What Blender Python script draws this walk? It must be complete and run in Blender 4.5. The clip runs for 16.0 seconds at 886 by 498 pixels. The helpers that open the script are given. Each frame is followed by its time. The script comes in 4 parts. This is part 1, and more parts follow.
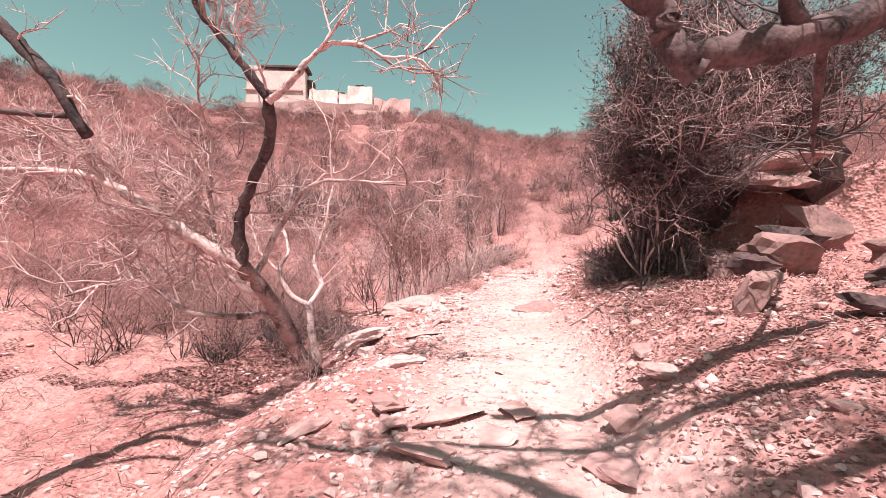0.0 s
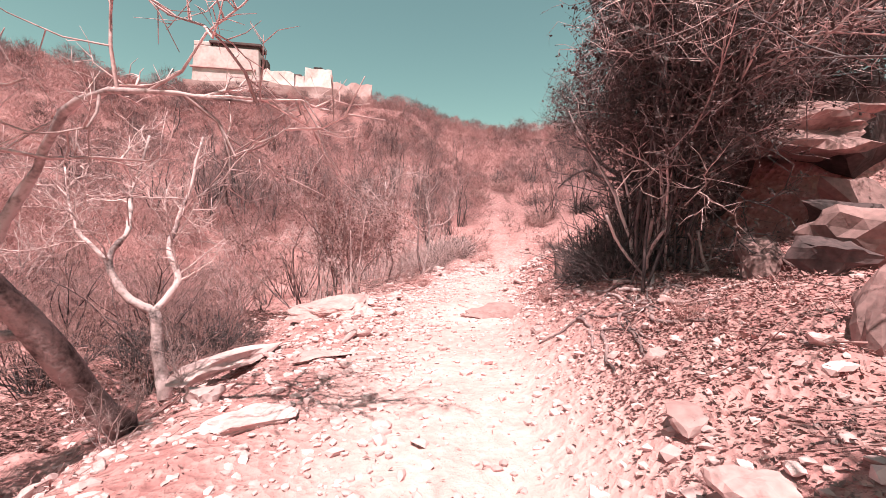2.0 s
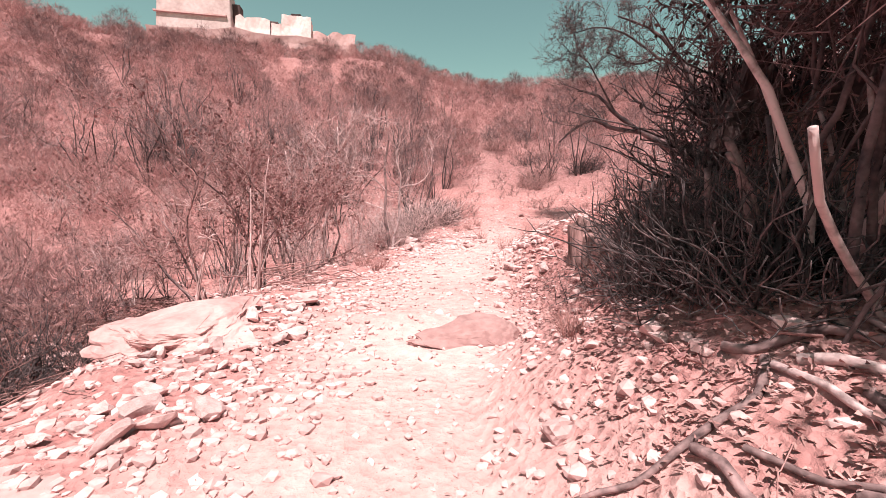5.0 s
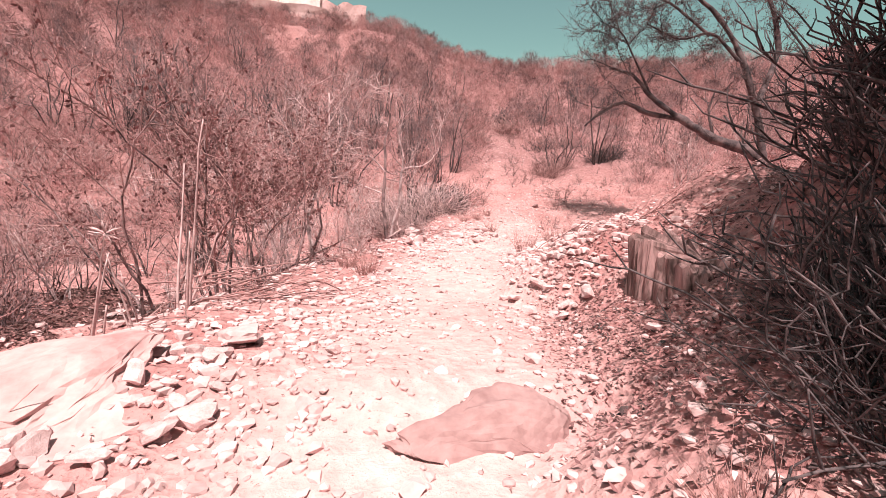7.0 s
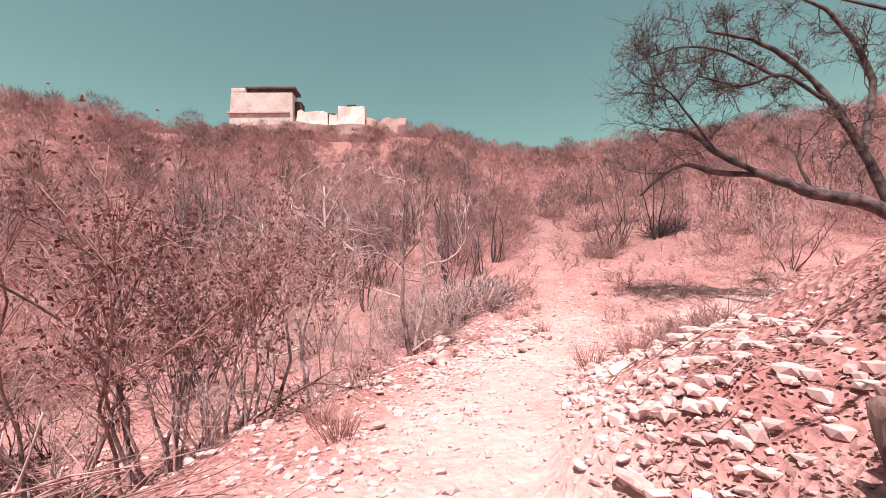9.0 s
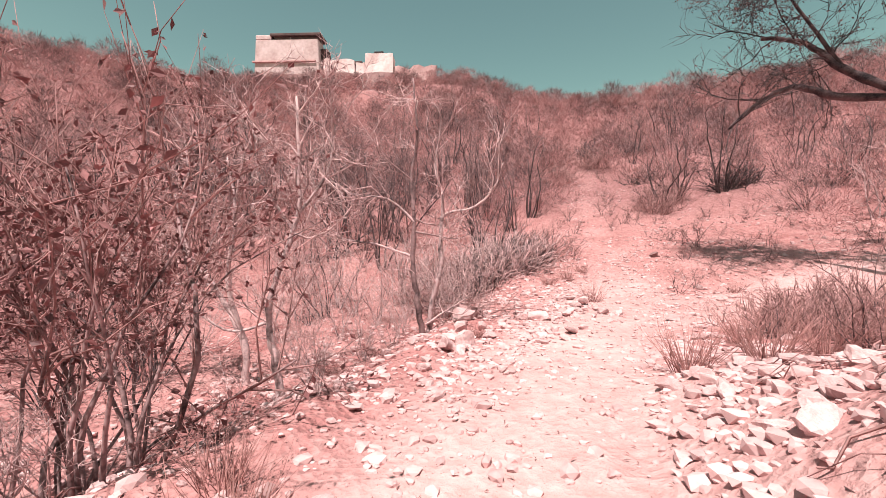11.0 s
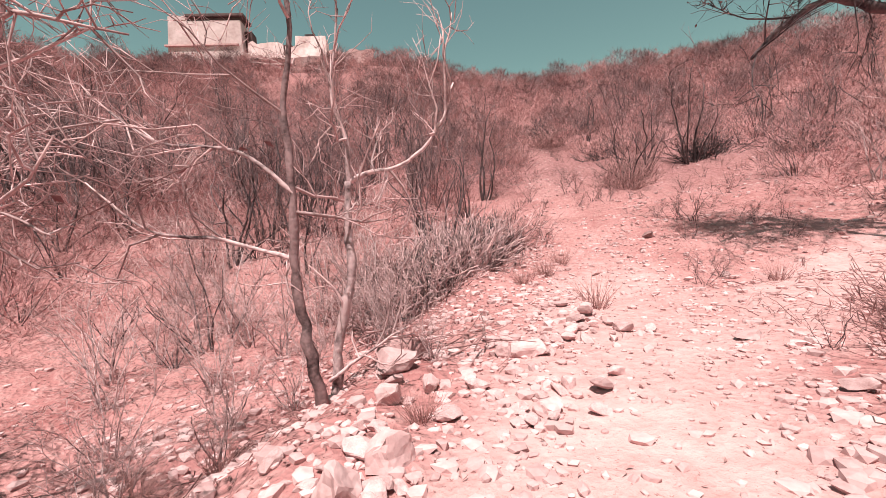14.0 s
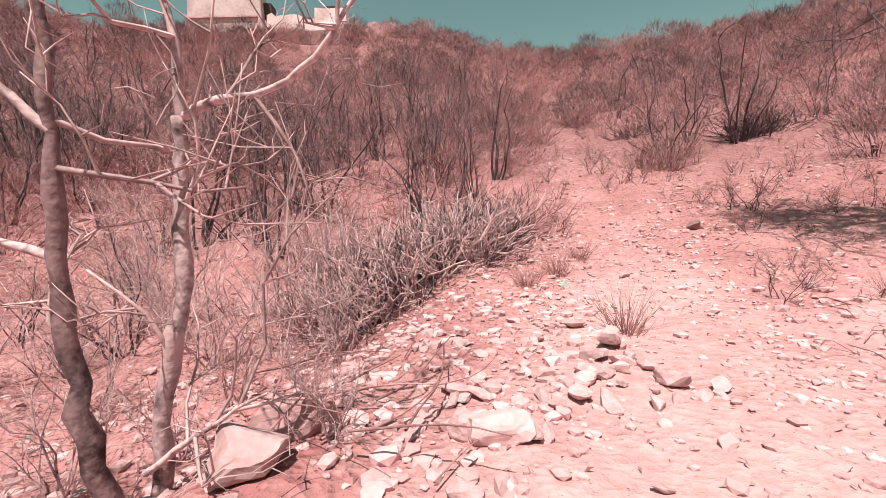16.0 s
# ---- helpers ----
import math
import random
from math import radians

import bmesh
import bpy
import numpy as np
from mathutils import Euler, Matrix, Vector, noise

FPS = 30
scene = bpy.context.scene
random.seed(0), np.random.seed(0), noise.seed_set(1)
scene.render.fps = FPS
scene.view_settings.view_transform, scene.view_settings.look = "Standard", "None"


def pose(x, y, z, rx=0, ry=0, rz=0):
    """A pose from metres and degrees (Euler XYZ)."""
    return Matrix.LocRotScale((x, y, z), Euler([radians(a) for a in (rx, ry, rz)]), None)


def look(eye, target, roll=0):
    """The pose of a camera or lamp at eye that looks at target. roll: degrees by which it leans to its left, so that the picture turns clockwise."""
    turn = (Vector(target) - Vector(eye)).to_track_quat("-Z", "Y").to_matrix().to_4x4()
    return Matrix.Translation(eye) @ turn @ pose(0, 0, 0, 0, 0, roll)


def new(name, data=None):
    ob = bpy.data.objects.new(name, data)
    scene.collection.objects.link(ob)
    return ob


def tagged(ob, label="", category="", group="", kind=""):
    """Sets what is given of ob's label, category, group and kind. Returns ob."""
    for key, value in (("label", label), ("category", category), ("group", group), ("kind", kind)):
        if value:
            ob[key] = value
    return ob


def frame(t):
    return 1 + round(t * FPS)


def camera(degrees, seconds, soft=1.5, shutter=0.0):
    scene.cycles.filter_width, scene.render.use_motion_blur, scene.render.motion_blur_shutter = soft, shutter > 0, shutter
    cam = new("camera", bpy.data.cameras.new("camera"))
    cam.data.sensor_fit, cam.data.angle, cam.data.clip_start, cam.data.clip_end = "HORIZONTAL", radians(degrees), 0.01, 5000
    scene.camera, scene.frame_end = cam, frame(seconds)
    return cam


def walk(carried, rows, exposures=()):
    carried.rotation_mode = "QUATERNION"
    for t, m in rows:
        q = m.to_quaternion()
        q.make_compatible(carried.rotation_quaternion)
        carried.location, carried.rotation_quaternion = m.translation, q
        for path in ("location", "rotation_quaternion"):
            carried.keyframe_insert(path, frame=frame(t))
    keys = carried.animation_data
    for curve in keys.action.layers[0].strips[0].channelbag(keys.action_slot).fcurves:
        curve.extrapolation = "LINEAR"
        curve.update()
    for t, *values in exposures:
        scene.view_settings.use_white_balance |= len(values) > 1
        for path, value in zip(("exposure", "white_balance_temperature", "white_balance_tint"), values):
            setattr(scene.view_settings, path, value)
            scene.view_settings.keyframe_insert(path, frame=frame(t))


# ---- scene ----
cam = camera(92.6, 16.0, 0.8)
METRES, EYE, TILT, LEAN, TURN = 16.5, 1.5, 0.0, 0.0, 0.0
ROWS = [
    (0.0, 0.0, 0.0, 0.0, 0.0, 0.0, 0.0),
    (0.5, 0.0075, 0.0308, 0.0016, 5.18, 0.75, 2.19),
    (1.0, 0.0132, 0.0648, -0.0009, 2.03, -1.46, -2.59),
    (1.5, 0.0281, 0.1001, -0.0041, -0.56, -0.84, -0.89),
    (2.0, 0.0354, 0.1373, -0.0086, -4.84, -0.81, -0.78),
    (2.5, 0.0432, 0.1701, -0.009, -6.14, 0.54, -0.66),
    (3.0, 0.0502, 0.201, -0.0091, -7.41, -1.58, -0.41),
    (3.5, 0.0561, 0.2341, -0.0093, -8.68, -4.82, -1.01),
    (4.0, 0.073, 0.2649, -0.0127, -11.7, -5.59, -0.18),
    (4.5, 0.08, 0.2943, -0.0092, -7.41, -5.37, 0.57),
    (7.0, 0.09, 0.4198, 0.0007, -5.18, -8.01, -3.65),
    (7.5, 0.0953, 0.4494, 0.0057, 3.19, 1.62, 5.14),
    (8.0, 0.109, 0.4811, 0.0078, 1.1, 4.3, 1.32),
    (10.5, 0.1314, 0.6462, 0.0115, 3.37, 1.27, 2.13),
    (11.0, 0.129, 0.6776, 0.006, 5.89, -1.56, 0.37),
    (11.5, 0.1351, 0.706, 0.0057, 5.05, -3.03, -0.01),
    (12.0, 0.1369, 0.7382, 0.0022, 7.59, -1.23, 1.99),
    (12.5, 0.1351, 0.7723, 0.0079, 6.59, -1.14, 0.87),
    (13.0, 0.1358, 0.8032, 0.0058, 2.23, -1.02, 3.92),
    (13.5, 0.1295, 0.8338, 0.0008, 2.53, -1.19, 4.13),
    (14.0, 0.1317, 0.8607, -0.0011, -0.82, -2.74, 3.37),
    (14.5, 0.139, 0.8914, -0.0001, 1.78, -3.4, 3.26),
    (15.0, 0.1419, 0.9213, -0.0, -0.21, -5.97, 3.63),
    (15.5, 0.1555, 0.9435, -0.0025, -3.32, -7.56, 5.38),
    (16.0, 0.1664, 0.9668, -0.0031, 2.09, -4.97, 1.85),
]
walk(cam, [(t, pose(0, 0, EYE, TILT, LEAN, TURN) @ pose(METRES * x, METRES * y, METRES * z, 90 + pitch, roll, yaw)) for t, x, y, z, yaw, pitch, roll in ROWS],
     [(0.0, 0.97), (2.5, 0.96), (4.5, 0.86), (8.2, 0.86), (11.0, 0.70), (12.5, 0.66), (16.0, 0.54)])


# ---- world and sun ----
SUN_AZ, SUN_EL = radians(-166), radians(66)   # azimuth from +y, clockwise seen from above
world = bpy.data.worlds.new("world")
scene.world = world
world.use_nodes = True
wn, wl = world.node_tree.nodes, world.node_tree.links
sky = wn.new("ShaderNodeTexSky")
sky.sky_type, sky.sun_disc = "NISHITA", False
sky.sun_elevation, sky.sun_rotation = SUN_EL, SUN_AZ
sky.air_density, sky.dust_density, sky.altitude = 1.0, 0.8, 300
tint = wn.new("ShaderNodeMix")
tint.data_type, tint.blend_type = "RGBA", "MULTIPLY"
tint.inputs[0].default_value = 1.0
tint.inputs[7].default_value = (0.90, 0.96, 0.57, 1)
wl.new(sky.outputs[0], tint.inputs[6])
wl.new(tint.outputs[2], wn["Background"].inputs[0])
wn["Background"].inputs[1].default_value = 0.105
sun = new("sun", bpy.data.lights.new("sun", "SUN"))
sun.data.energy, sun.data.angle, sun.data.color = 5.0, radians(0.6), (1.0, 0.905, 0.84)
to_sun = Vector((math.sin(SUN_AZ) * math.cos(SUN_EL), math.cos(SUN_AZ) * math.cos(SUN_EL), math.sin(SUN_EL)))
sun.matrix_world = look(to_sun * 60, (0, 0, 0))


# ---- materials ----
def tone(c):
    """Sun-bleached desert colours, kept in one key."""
    return (c[0] * 0.78, c[1] * 0.65, c[2] * 0.71, 1)


def material(name, colours, scale=6.0, rough=0.85, bump=0.3, fine=40.0, random_by="object", contrast=0.5, centre=0.72, stretch=1.0, vary=0.2):
    """Two colours mixed by noise at two scales, varied from object to object or island to island."""
    m = bpy.data.materials.new(name)
    m.use_nodes = True
    n, l = m.node_tree.nodes, m.node_tree.links
    bsdf = n["Principled BSDF"]
    bsdf.inputs["Roughness"].default_value = rough
    bsdf.inputs["Specular IOR Level"].default_value = 0.25
    co = n.new("ShaderNodeTexCoord")
    big, small = n.new("ShaderNodeTexNoise"), n.new("ShaderNodeTexNoise")
    big.inputs["Scale"].default_value, small.inputs["Scale"].default_value = scale, fine
    big.inputs["Detail"].default_value, small.inputs["Detail"].default_value = 4, 3
    squash = n.new("ShaderNodeMapping")
    squash.inputs["Scale"].default_value = (1, 1, stretch)
    l.new(co.outputs["Object"], squash.inputs["Vector"])
    l.new(squash.outputs[0], big.inputs["Vector"])
    l.new(squash.outputs[0], small.inputs["Vector"])
    add = n.new("ShaderNodeMath")
    add.operation = "MULTIPLY_ADD"
    add.inputs[1].default_value = 0.45
    l.new(small.outputs[0], add.inputs[0])
    l.new(big.outputs[0], add.inputs[2])
    ramp = n.new("ShaderNodeMapRange")
    ramp.inputs[1].default_value, ramp.inputs[2].default_value = centre - contrast / 2, centre + contrast / 2
    l.new(add.outputs[0], ramp.inputs[0])
    mix = n.new("ShaderNodeMix")
    mix.data_type = "RGBA"
    mix.inputs[6].default_value, mix.inputs[7].default_value = tone(colours[0]), tone(colours[1])
    l.new(ramp.outputs[0], mix.inputs[0])
    hsv = n.new("ShaderNodeHueSaturation")
    if random_by == "object":
        src, out = n.new("ShaderNodeObjectInfo"), "Random"
    else:
        src, out = n.new("ShaderNodeNewGeometry"), "Random Per Island"
    val = n.new("ShaderNodeMapRange")
    val.inputs[3].default_value, val.inputs[4].default_value = 1 - vary, 1 + vary
    l.new(src.outputs[out], val.inputs[0])
    l.new(val.outputs[0], hsv.inputs["Value"])
    l.new(mix.outputs[2], hsv.inputs["Color"])
    l.new(hsv.outputs[0], bsdf.inputs["Base Color"])
    bp = n.new("ShaderNodeBump")
    bp.inputs["Strength"].default_value, bp.inputs["Distance"].default_value = bump, 0.02
    l.new(add.outputs[0], bp.inputs["Height"])
    l.new(bp.outputs[0], bsdf.inputs["Normal"])
    return m


BARK_PALE = material("bark_pale", ((0.10, 0.08, 0.08), (0.74, 0.62, 0.58)), 3.5, 0.8, 0.9, 26, contrast=0.26, centre=0.64)
BARK_DARK = material("bark_dark", ((0.03, 0.026, 0.03), (0.18, 0.135, 0.13)), 5, 0.85, 0.9, 35, contrast=0.4)
BARK_MID = material("bark_brown", ((0.07, 0.05, 0.05), (0.44, 0.33, 0.31)), 4, 0.8, 0.9, 28, contrast=0.3, centre=0.68)
TWIG = material("twig", ((0.20, 0.11, 0.10), (0.60, 0.40, 0.36)), 8, 0.8, 0.2, 40, "island", vary=0.35)
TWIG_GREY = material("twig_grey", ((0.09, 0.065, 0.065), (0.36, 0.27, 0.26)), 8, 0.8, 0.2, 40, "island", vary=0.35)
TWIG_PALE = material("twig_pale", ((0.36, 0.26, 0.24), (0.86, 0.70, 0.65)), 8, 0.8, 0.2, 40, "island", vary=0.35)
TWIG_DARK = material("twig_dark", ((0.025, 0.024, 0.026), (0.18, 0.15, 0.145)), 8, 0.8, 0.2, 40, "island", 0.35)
BRUSH = material("hill_brush", ((0.36, 0.195, 0.18), (0.70, 0.44, 0.405)), 0.08, 0.9, 0.0, 0.6, "island", 0.4, vary=0.5)
BRUSH_GREY = material("hill_brush_grey", ((0.15, 0.10, 0.098), (0.40, 0.28, 0.27)), 0.1, 0.9, 0.0, 0.6, "island", 0.4, vary=0.5)
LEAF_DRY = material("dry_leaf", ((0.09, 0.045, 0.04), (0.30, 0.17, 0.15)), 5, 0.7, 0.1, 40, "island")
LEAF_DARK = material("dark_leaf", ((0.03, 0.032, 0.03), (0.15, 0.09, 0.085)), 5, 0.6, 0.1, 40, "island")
LEAF_RED = material("withered_leaf", ((0.13, 0.065, 0.065), (0.42, 0.23, 0.215)), 4, 0.6, 0.1, 40, "island", vary=0.35)
LITTER = material("leaf_litter", ((0.22, 0.12, 0.11), (0.60, 0.41, 0.36)), 3, 0.8, 0.1, 30, "island", vary=0.35)
GRASS = material("dry_grass", ((0.32, 0.17, 0.15), (0.58, 0.36, 0.31)), 4, 0.8, 0.1, 30, "island")
STONE = material("stone", ((0.52, 0.37, 0.34), (0.84, 0.70, 0.65)), 3, 0.85, 0.5, 22)
GRAVEL = material("gravel", ((0.54, 0.38, 0.35), (0.84, 0.68, 0.63)), 3, 0.85, 0.3, 25, "island", vary=0.2)
ROCK = material("bank_rock", ((0.16, 0.11, 0.10), (0.48, 0.32, 0.29)), 2.5, 0.85, 0.7, 18)
WHITEWASH = material("weathered_whitewash", ((0.62, 0.52, 0.47), (0.90, 0.84, 0.78)), 0.5, 0.9, 0.3, 2.0)
DARKWOOD = material("dark_roof", ((0.06, 0.05, 0.05), (0.15, 0.11, 0.10)), 1.0, 0.9, 0.3, 6)
RIBBED = material("ribbed_rock", ((0.13, 0.085, 0.075), (0.46, 0.31, 0.28)), 9, 0.85, 1.0, 45, contrast=0.3, stretch=0.12)
# Rock colour darkened for the shade in and around the hollow.
SHADED_ROCK = material("shaded_rock", ((0.035, 0.03, 0.03), (0.17, 0.12, 0.115)), 2.5, 0.85, 0.8, 18)
SLAB = material("slab_stone", ((0.38, 0.24, 0.22), (0.66, 0.49, 0.445)), 2.5, 0.85, 0.8, 16)
RUBBLE = material("rubble_masonry", ((0.45, 0.30, 0.27), (0.72, 0.56, 0.52)), 0.4, 0.9, 0.5, 3.0)


def ground_material():
    m = bpy.data.materials.new("dry_earth")
    m.use_nodes = True
    n, l = m.node_tree.nodes, m.node_tree.links
    bsdf = n["Principled BSDF"]
    bsdf.inputs["Roughness"].default_value = 0.95
    bsdf.inputs["Specular IOR Level"].default_value = 0.15
    co = n.new("ShaderNodeTexCoord")

    def tex(scale, detail=5.0):
        t = n.new("ShaderNodeTexNoise")
        t.inputs["Scale"].default_value, t.inputs["Detail"].default_value = scale, detail
        t.inputs["Roughness"].default_value = 0.65
        l.new(co.outputs["Object"], t.inputs["Vector"])
        return t

    def mixed(fac, a, b):
        k = n.new("ShaderNodeMix")
        k.data_type = "RGBA"
        for socket, v in ((k.inputs[0], fac), (k.inputs[6], a), (k.inputs[7], b)):
            if isinstance(v, tuple):
                socket.default_value = tone(v)
            else:
                l.new(v, socket)
        return k.outputs[2]

    def ranged(v, lo, hi):
        r = n.new("ShaderNodeMapRange")
        r.inputs[1].default_value, r.inputs[2].default_value = lo, hi
        l.new(v, r.inputs[0])
        return r.outputs[0]

    patches, grain, speck = tex(0.7), tex(7.0, 6), tex(38.0, 4)
    soil = mixed(ranged(patches.outputs[0], 0.35, 0.65), (0.42, 0.205, 0.185), (0.60, 0.355, 0.32))
    soil = mixed(ranged(grain.outputs[0], 0.47, 0.76), soil, (0.66, 0.46, 0.41))
    soil = mixed(ranged(speck.outputs[0], 0.60, 0.70), soil, (0.24, 0.13, 0.12))
    trod = n.new("ShaderNodeAttribute")
    trod.attribute_name = "trodden"
    dust = mixed(ranged(grain.outputs[0], 0.35, 0.7), (0.68, 0.475, 0.425), (0.82, 0.65, 0.59))
    dust = mixed(ranged(speck.outputs[0], 0.63, 0.70), dust, (0.42, 0.27, 0.24))
    scrub = n.new("ShaderNodeAttribute")
    scrub.attribute_name = "scrub"
    soil = mixed(scrub.outputs["Fac"], soil, mixed(ranged(grain.outputs[0], 0.4, 0.65), (0.27, 0.145, 0.135), (0.46, 0.275, 0.255)))
    l.new(mixed(trod.outputs["Fac"], soil, dust), bsdf.inputs["Base Color"])
    vor = n.new("ShaderNodeTexVoronoi")
    vor.inputs["Scale"].default_value = 16
    l.new(co.outputs["Object"], vor.inputs["Vector"])
    s = n.new("ShaderNodeMath")
    s.operation = "ADD"
    l.new(grain.outputs[0], s.inputs[0])
    calm = n.new("ShaderNodeMapRange")
    calm.inputs[3].default_value, calm.inputs[4].default_value = 0.9, 0.12
    l.new(trod.outputs["Fac"], calm.inputs[0])
    weigh = n.new("ShaderNodeMath")
    weigh.operation = "MULTIPLY"
    l.new(vor.outputs["Distance"], weigh.inputs[0])
    l.new(calm.outputs[0], weigh.inputs[1])
    l.new(weigh.outputs[0], s.inputs[1])
    bp = n.new("ShaderNodeBump")
    bp.inputs["Strength"].default_value, bp.inputs["Distance"].default_value = 0.9, 0.05
    l.new(s.outputs[0], bp.inputs["Height"])
    l.new(bp.outputs[0], bsdf.inputs["Normal"])
    return m


EARTH = ground_material()


# ---- the lie of the land ----
def hashed(i, j, seed):
    h = (i.astype(np.int64) * 374761393 + j.astype(np.int64) * 668265263 + seed * 974634777) & 0xFFFFFFFF
    h = ((h ^ (h >> 13)) * 1274126177) & 0xFFFFFFFF
    return ((h ^ (h >> 16)) & 0xFFFF) / 65535.0


def value_noise(x, y, seed):
    i, j = np.floor(x), np.floor(y)
    u, v = x - i, y - j
    u, v = u * u * (3 - 2 * u), v * v * (3 - 2 * v)
    a, b = hashed(i, j, seed), hashed(i + 1, j, seed)
    c, d = hashed(i, j + 1, seed), hashed(i + 1, j + 1, seed)
    return (a * (1 - u) + b * u) * (1 - v) + (c * (1 - u) + d * u) * v - 0.5


def fbm(x, y, seed, octaves=4):
    return sum(value_noise(x * 2.0 ** k, y * 2.0 ** k, seed + k) / 1.9 ** k for k in range(octaves))


def ease(v, a, b):
    t = np.clip((v - a) / (b - a), 0, 1)
    return t * t * (3 - 2 * t)


PATH_Y = (-40, 0, 4, 8, 12, 16, 20, 24, 30, 38, 48, 60, 80)
PATH_X = (-1, 0.3, 0.8, 1.4, 2.1, 3.2, 4.6, 5.4, 6.6, 8.1, 10.0, 11, 12)
CREST_AZ = (-180, -110, -60, -40, -28, -15, -5, 4, 10, 20, 28, 40, 60, 110, 180)
CREST_H = (3, 7, 17, 18.7, 18.9, 19.2, 19.6, 18.4, 17, 16, 15.6, 16, 16, 7, 3)


def path_x(y):
    return np.interp(y, PATH_Y, PATH_X)


def trodden(x, y):
    u = x - path_x(y) + 0.25 * fbm(x * 0.7, y * 0.7, 31, 2)
    half = np.interp(y, (0, 8, 14, 20, 26, 60), (1.0, 1.0, 1.15, 1.05, 0.6, 0.55))
    t = (1 - ease(np.abs(u), half * 0.45, half * 1.6)) * np.interp(y, (18, 26), (1, 0.16))
    fork_y = np.interp(x, (3.5, 5, 8, 12, 18, 30), (16.5, 18.3, 20.3, 21.6, 22.5, 23))
    t = t * np.clip(1 - ease(y, 21, 26) * (0.35 - 1.6 * fbm(x * 0.45, y * 0.45, 37, 3)), 0, 1)
    fork = (1 - ease(np.abs(y - fork_y + 0.3 * fbm(x * 0.7, y * 0.7, 33, 2)), 0.4, 1.3)) * ease(x, 3.4, 4.2) * 0.75
    return np.clip(np.maximum(t * (1 - ease(y, 46, 54)), fork) * (0.85 + 0.5 * fbm(x * 0.9, y * 0.9, 35, 3)), 0, 1)


def land(x, y):
    """Height of the ground."""
    x, y = np.asarray(x, float), np.asarray(y, float)
    u = x - path_x(y)
    z = np.interp(y, (-20, 0, 4, 8, 9.1, 9.5, 12, 16, 20, 24, 30), (-0.3, -0.10, -0.08, 0.14, 0.19, 0.30, 0.29, 0.24, 0.25, 0.4, 0.5))
    d, az = np.hypot(x - 1, y - 4), np.degrees(np.arctan2(x - 1, y - 4))
    s = np.clip((d - 14) / 46, 0, None)
    h = np.interp(az, CREST_AZ, CREST_H)
    z = z + h * np.where(s < 1, s ** 1.8, 1 + 0.30 * np.minimum(s - 1, 1.6))
    z = z + np.where(s > 0.15, 1.6 * fbm(x / 14, y / 14, 5, 3) * np.clip(s * 2, 0, 1), 0)
    z = z - 0.9 * ease(-u, 2.0, 4.2) * (1 - ease(-u, 9, 17)) * (1 - ease(y, 23, 32))
    w = np.clip(u - 0.5 - 0.65 * ease(y, 8.4, 9.4) * (1 - ease(y, 10.8, 11.8)), 0, None)
    bank = 0.8 * np.tanh(0.9 * w ** 1.3) + 0.12 * w
    rise = 1.35 * ease((x - 4.3) * 0.66 + (y - 8.9) * 0.755, 0, 0.8) * ease(u, 2.0, 3.2) * (1 - 0.6 * ease(y, 8.9, 10.6))
    z = z + (bank + rise) * ease(y, -4, 4.5) * (1 - ease(y + 0.25 * u, 12.5, 17.5))
    z = z + 0.3 * ease(u, 0.2, 1.4) * ease(y, 20.5, 23) * (1 - ease(y, 28, 36))
    t = trodden(x, y)
    rough = 0.10 + 0.10 * ease(u, 1.5, 3.5) + 0.14 * ease(-u, 2, 4)
    z = z + fbm(x * 1.3, y * 1.3, 11, 4) * rough * (1 - 0.72 * t) + 0.045 * fbm(x * 5, y * 5, 17, 3) * (1 - 0.6 * t)
    return z


def at(x, y):
    return float(land(np.array([x]), np.array([y]))[0])


def axis(lo, hi, step, far, growth):
    mid = list(np.arange(lo, hi + 1e-6, step))
    a, b = [], []
    s = step
    v = lo
    while v > -far:
        s *= growth
        v -= s
        a.append(v)
    s, v = step, mid[-1]
    while v < far:
        s *= growth
        v += s
        b.append(v)
    return np.array(a[::-1] + mid + b)


def raw_mesh(name, verts, faces, mat, smooth=False):
    me = bpy.data.meshes.new(name)
    me.from_pydata(np.asarray(verts).tolist(), [], faces if isinstance(faces, list) else faces.tolist())
    me.materials.append(mat)
    if smooth:
        me.polygons.foreach_set("use_smooth", np.ones(len(me.polygons), bool))
    me.update()
    return me


gx, gy = axis(-4.0, 7.0, 0.11, 900, 1.07), axis(1.5, 25.0, 0.11, 900, 1.07)
GX, GY = np.meshgrid(gx, gy)
GZ = land(GX, GY)
nx, ny = len(gx), len(gy)
idx = np.arange(nx * ny).reshape(ny, nx)
quads = np.stack([idx[:-1, :-1], idx[:-1, 1:], idx[1:, 1:], idx[1:, :-1]], -1).reshape(-1, 4)
ground_mesh = raw_mesh("ground", np.stack([GX, GY, GZ], -1).reshape(-1, 3), quads, EARTH, True)
attr = ground_mesh.attributes.new("trodden", "FLOAT", "POINT")
attr.data.foreach_set("value", trodden(GX, GY).reshape(-1).astype(np.float32))
scrubby = ease(np.hypot(GX - 1, GY - 4), 20, 34) * (0.75 + 0.6 * fbm(GX / 6, GY / 6, 70, 3))
attr = ground_mesh.attributes.new("scrub", "FLOAT", "POINT")
attr.data.foreach_set("value", np.clip(scrubby, 0, 1).reshape(-1).astype(np.float32))
ground = tagged(new("ground", ground_mesh), "dry stony hillside earth with a pale trodden footpath", "ground", kind="structure")


# ---- builders ----
def thing(name, label, category, place=(0, 0, 0), group=""):
    ob = new(name)
    ob.location = place
    return tagged(ob, label, category, group)


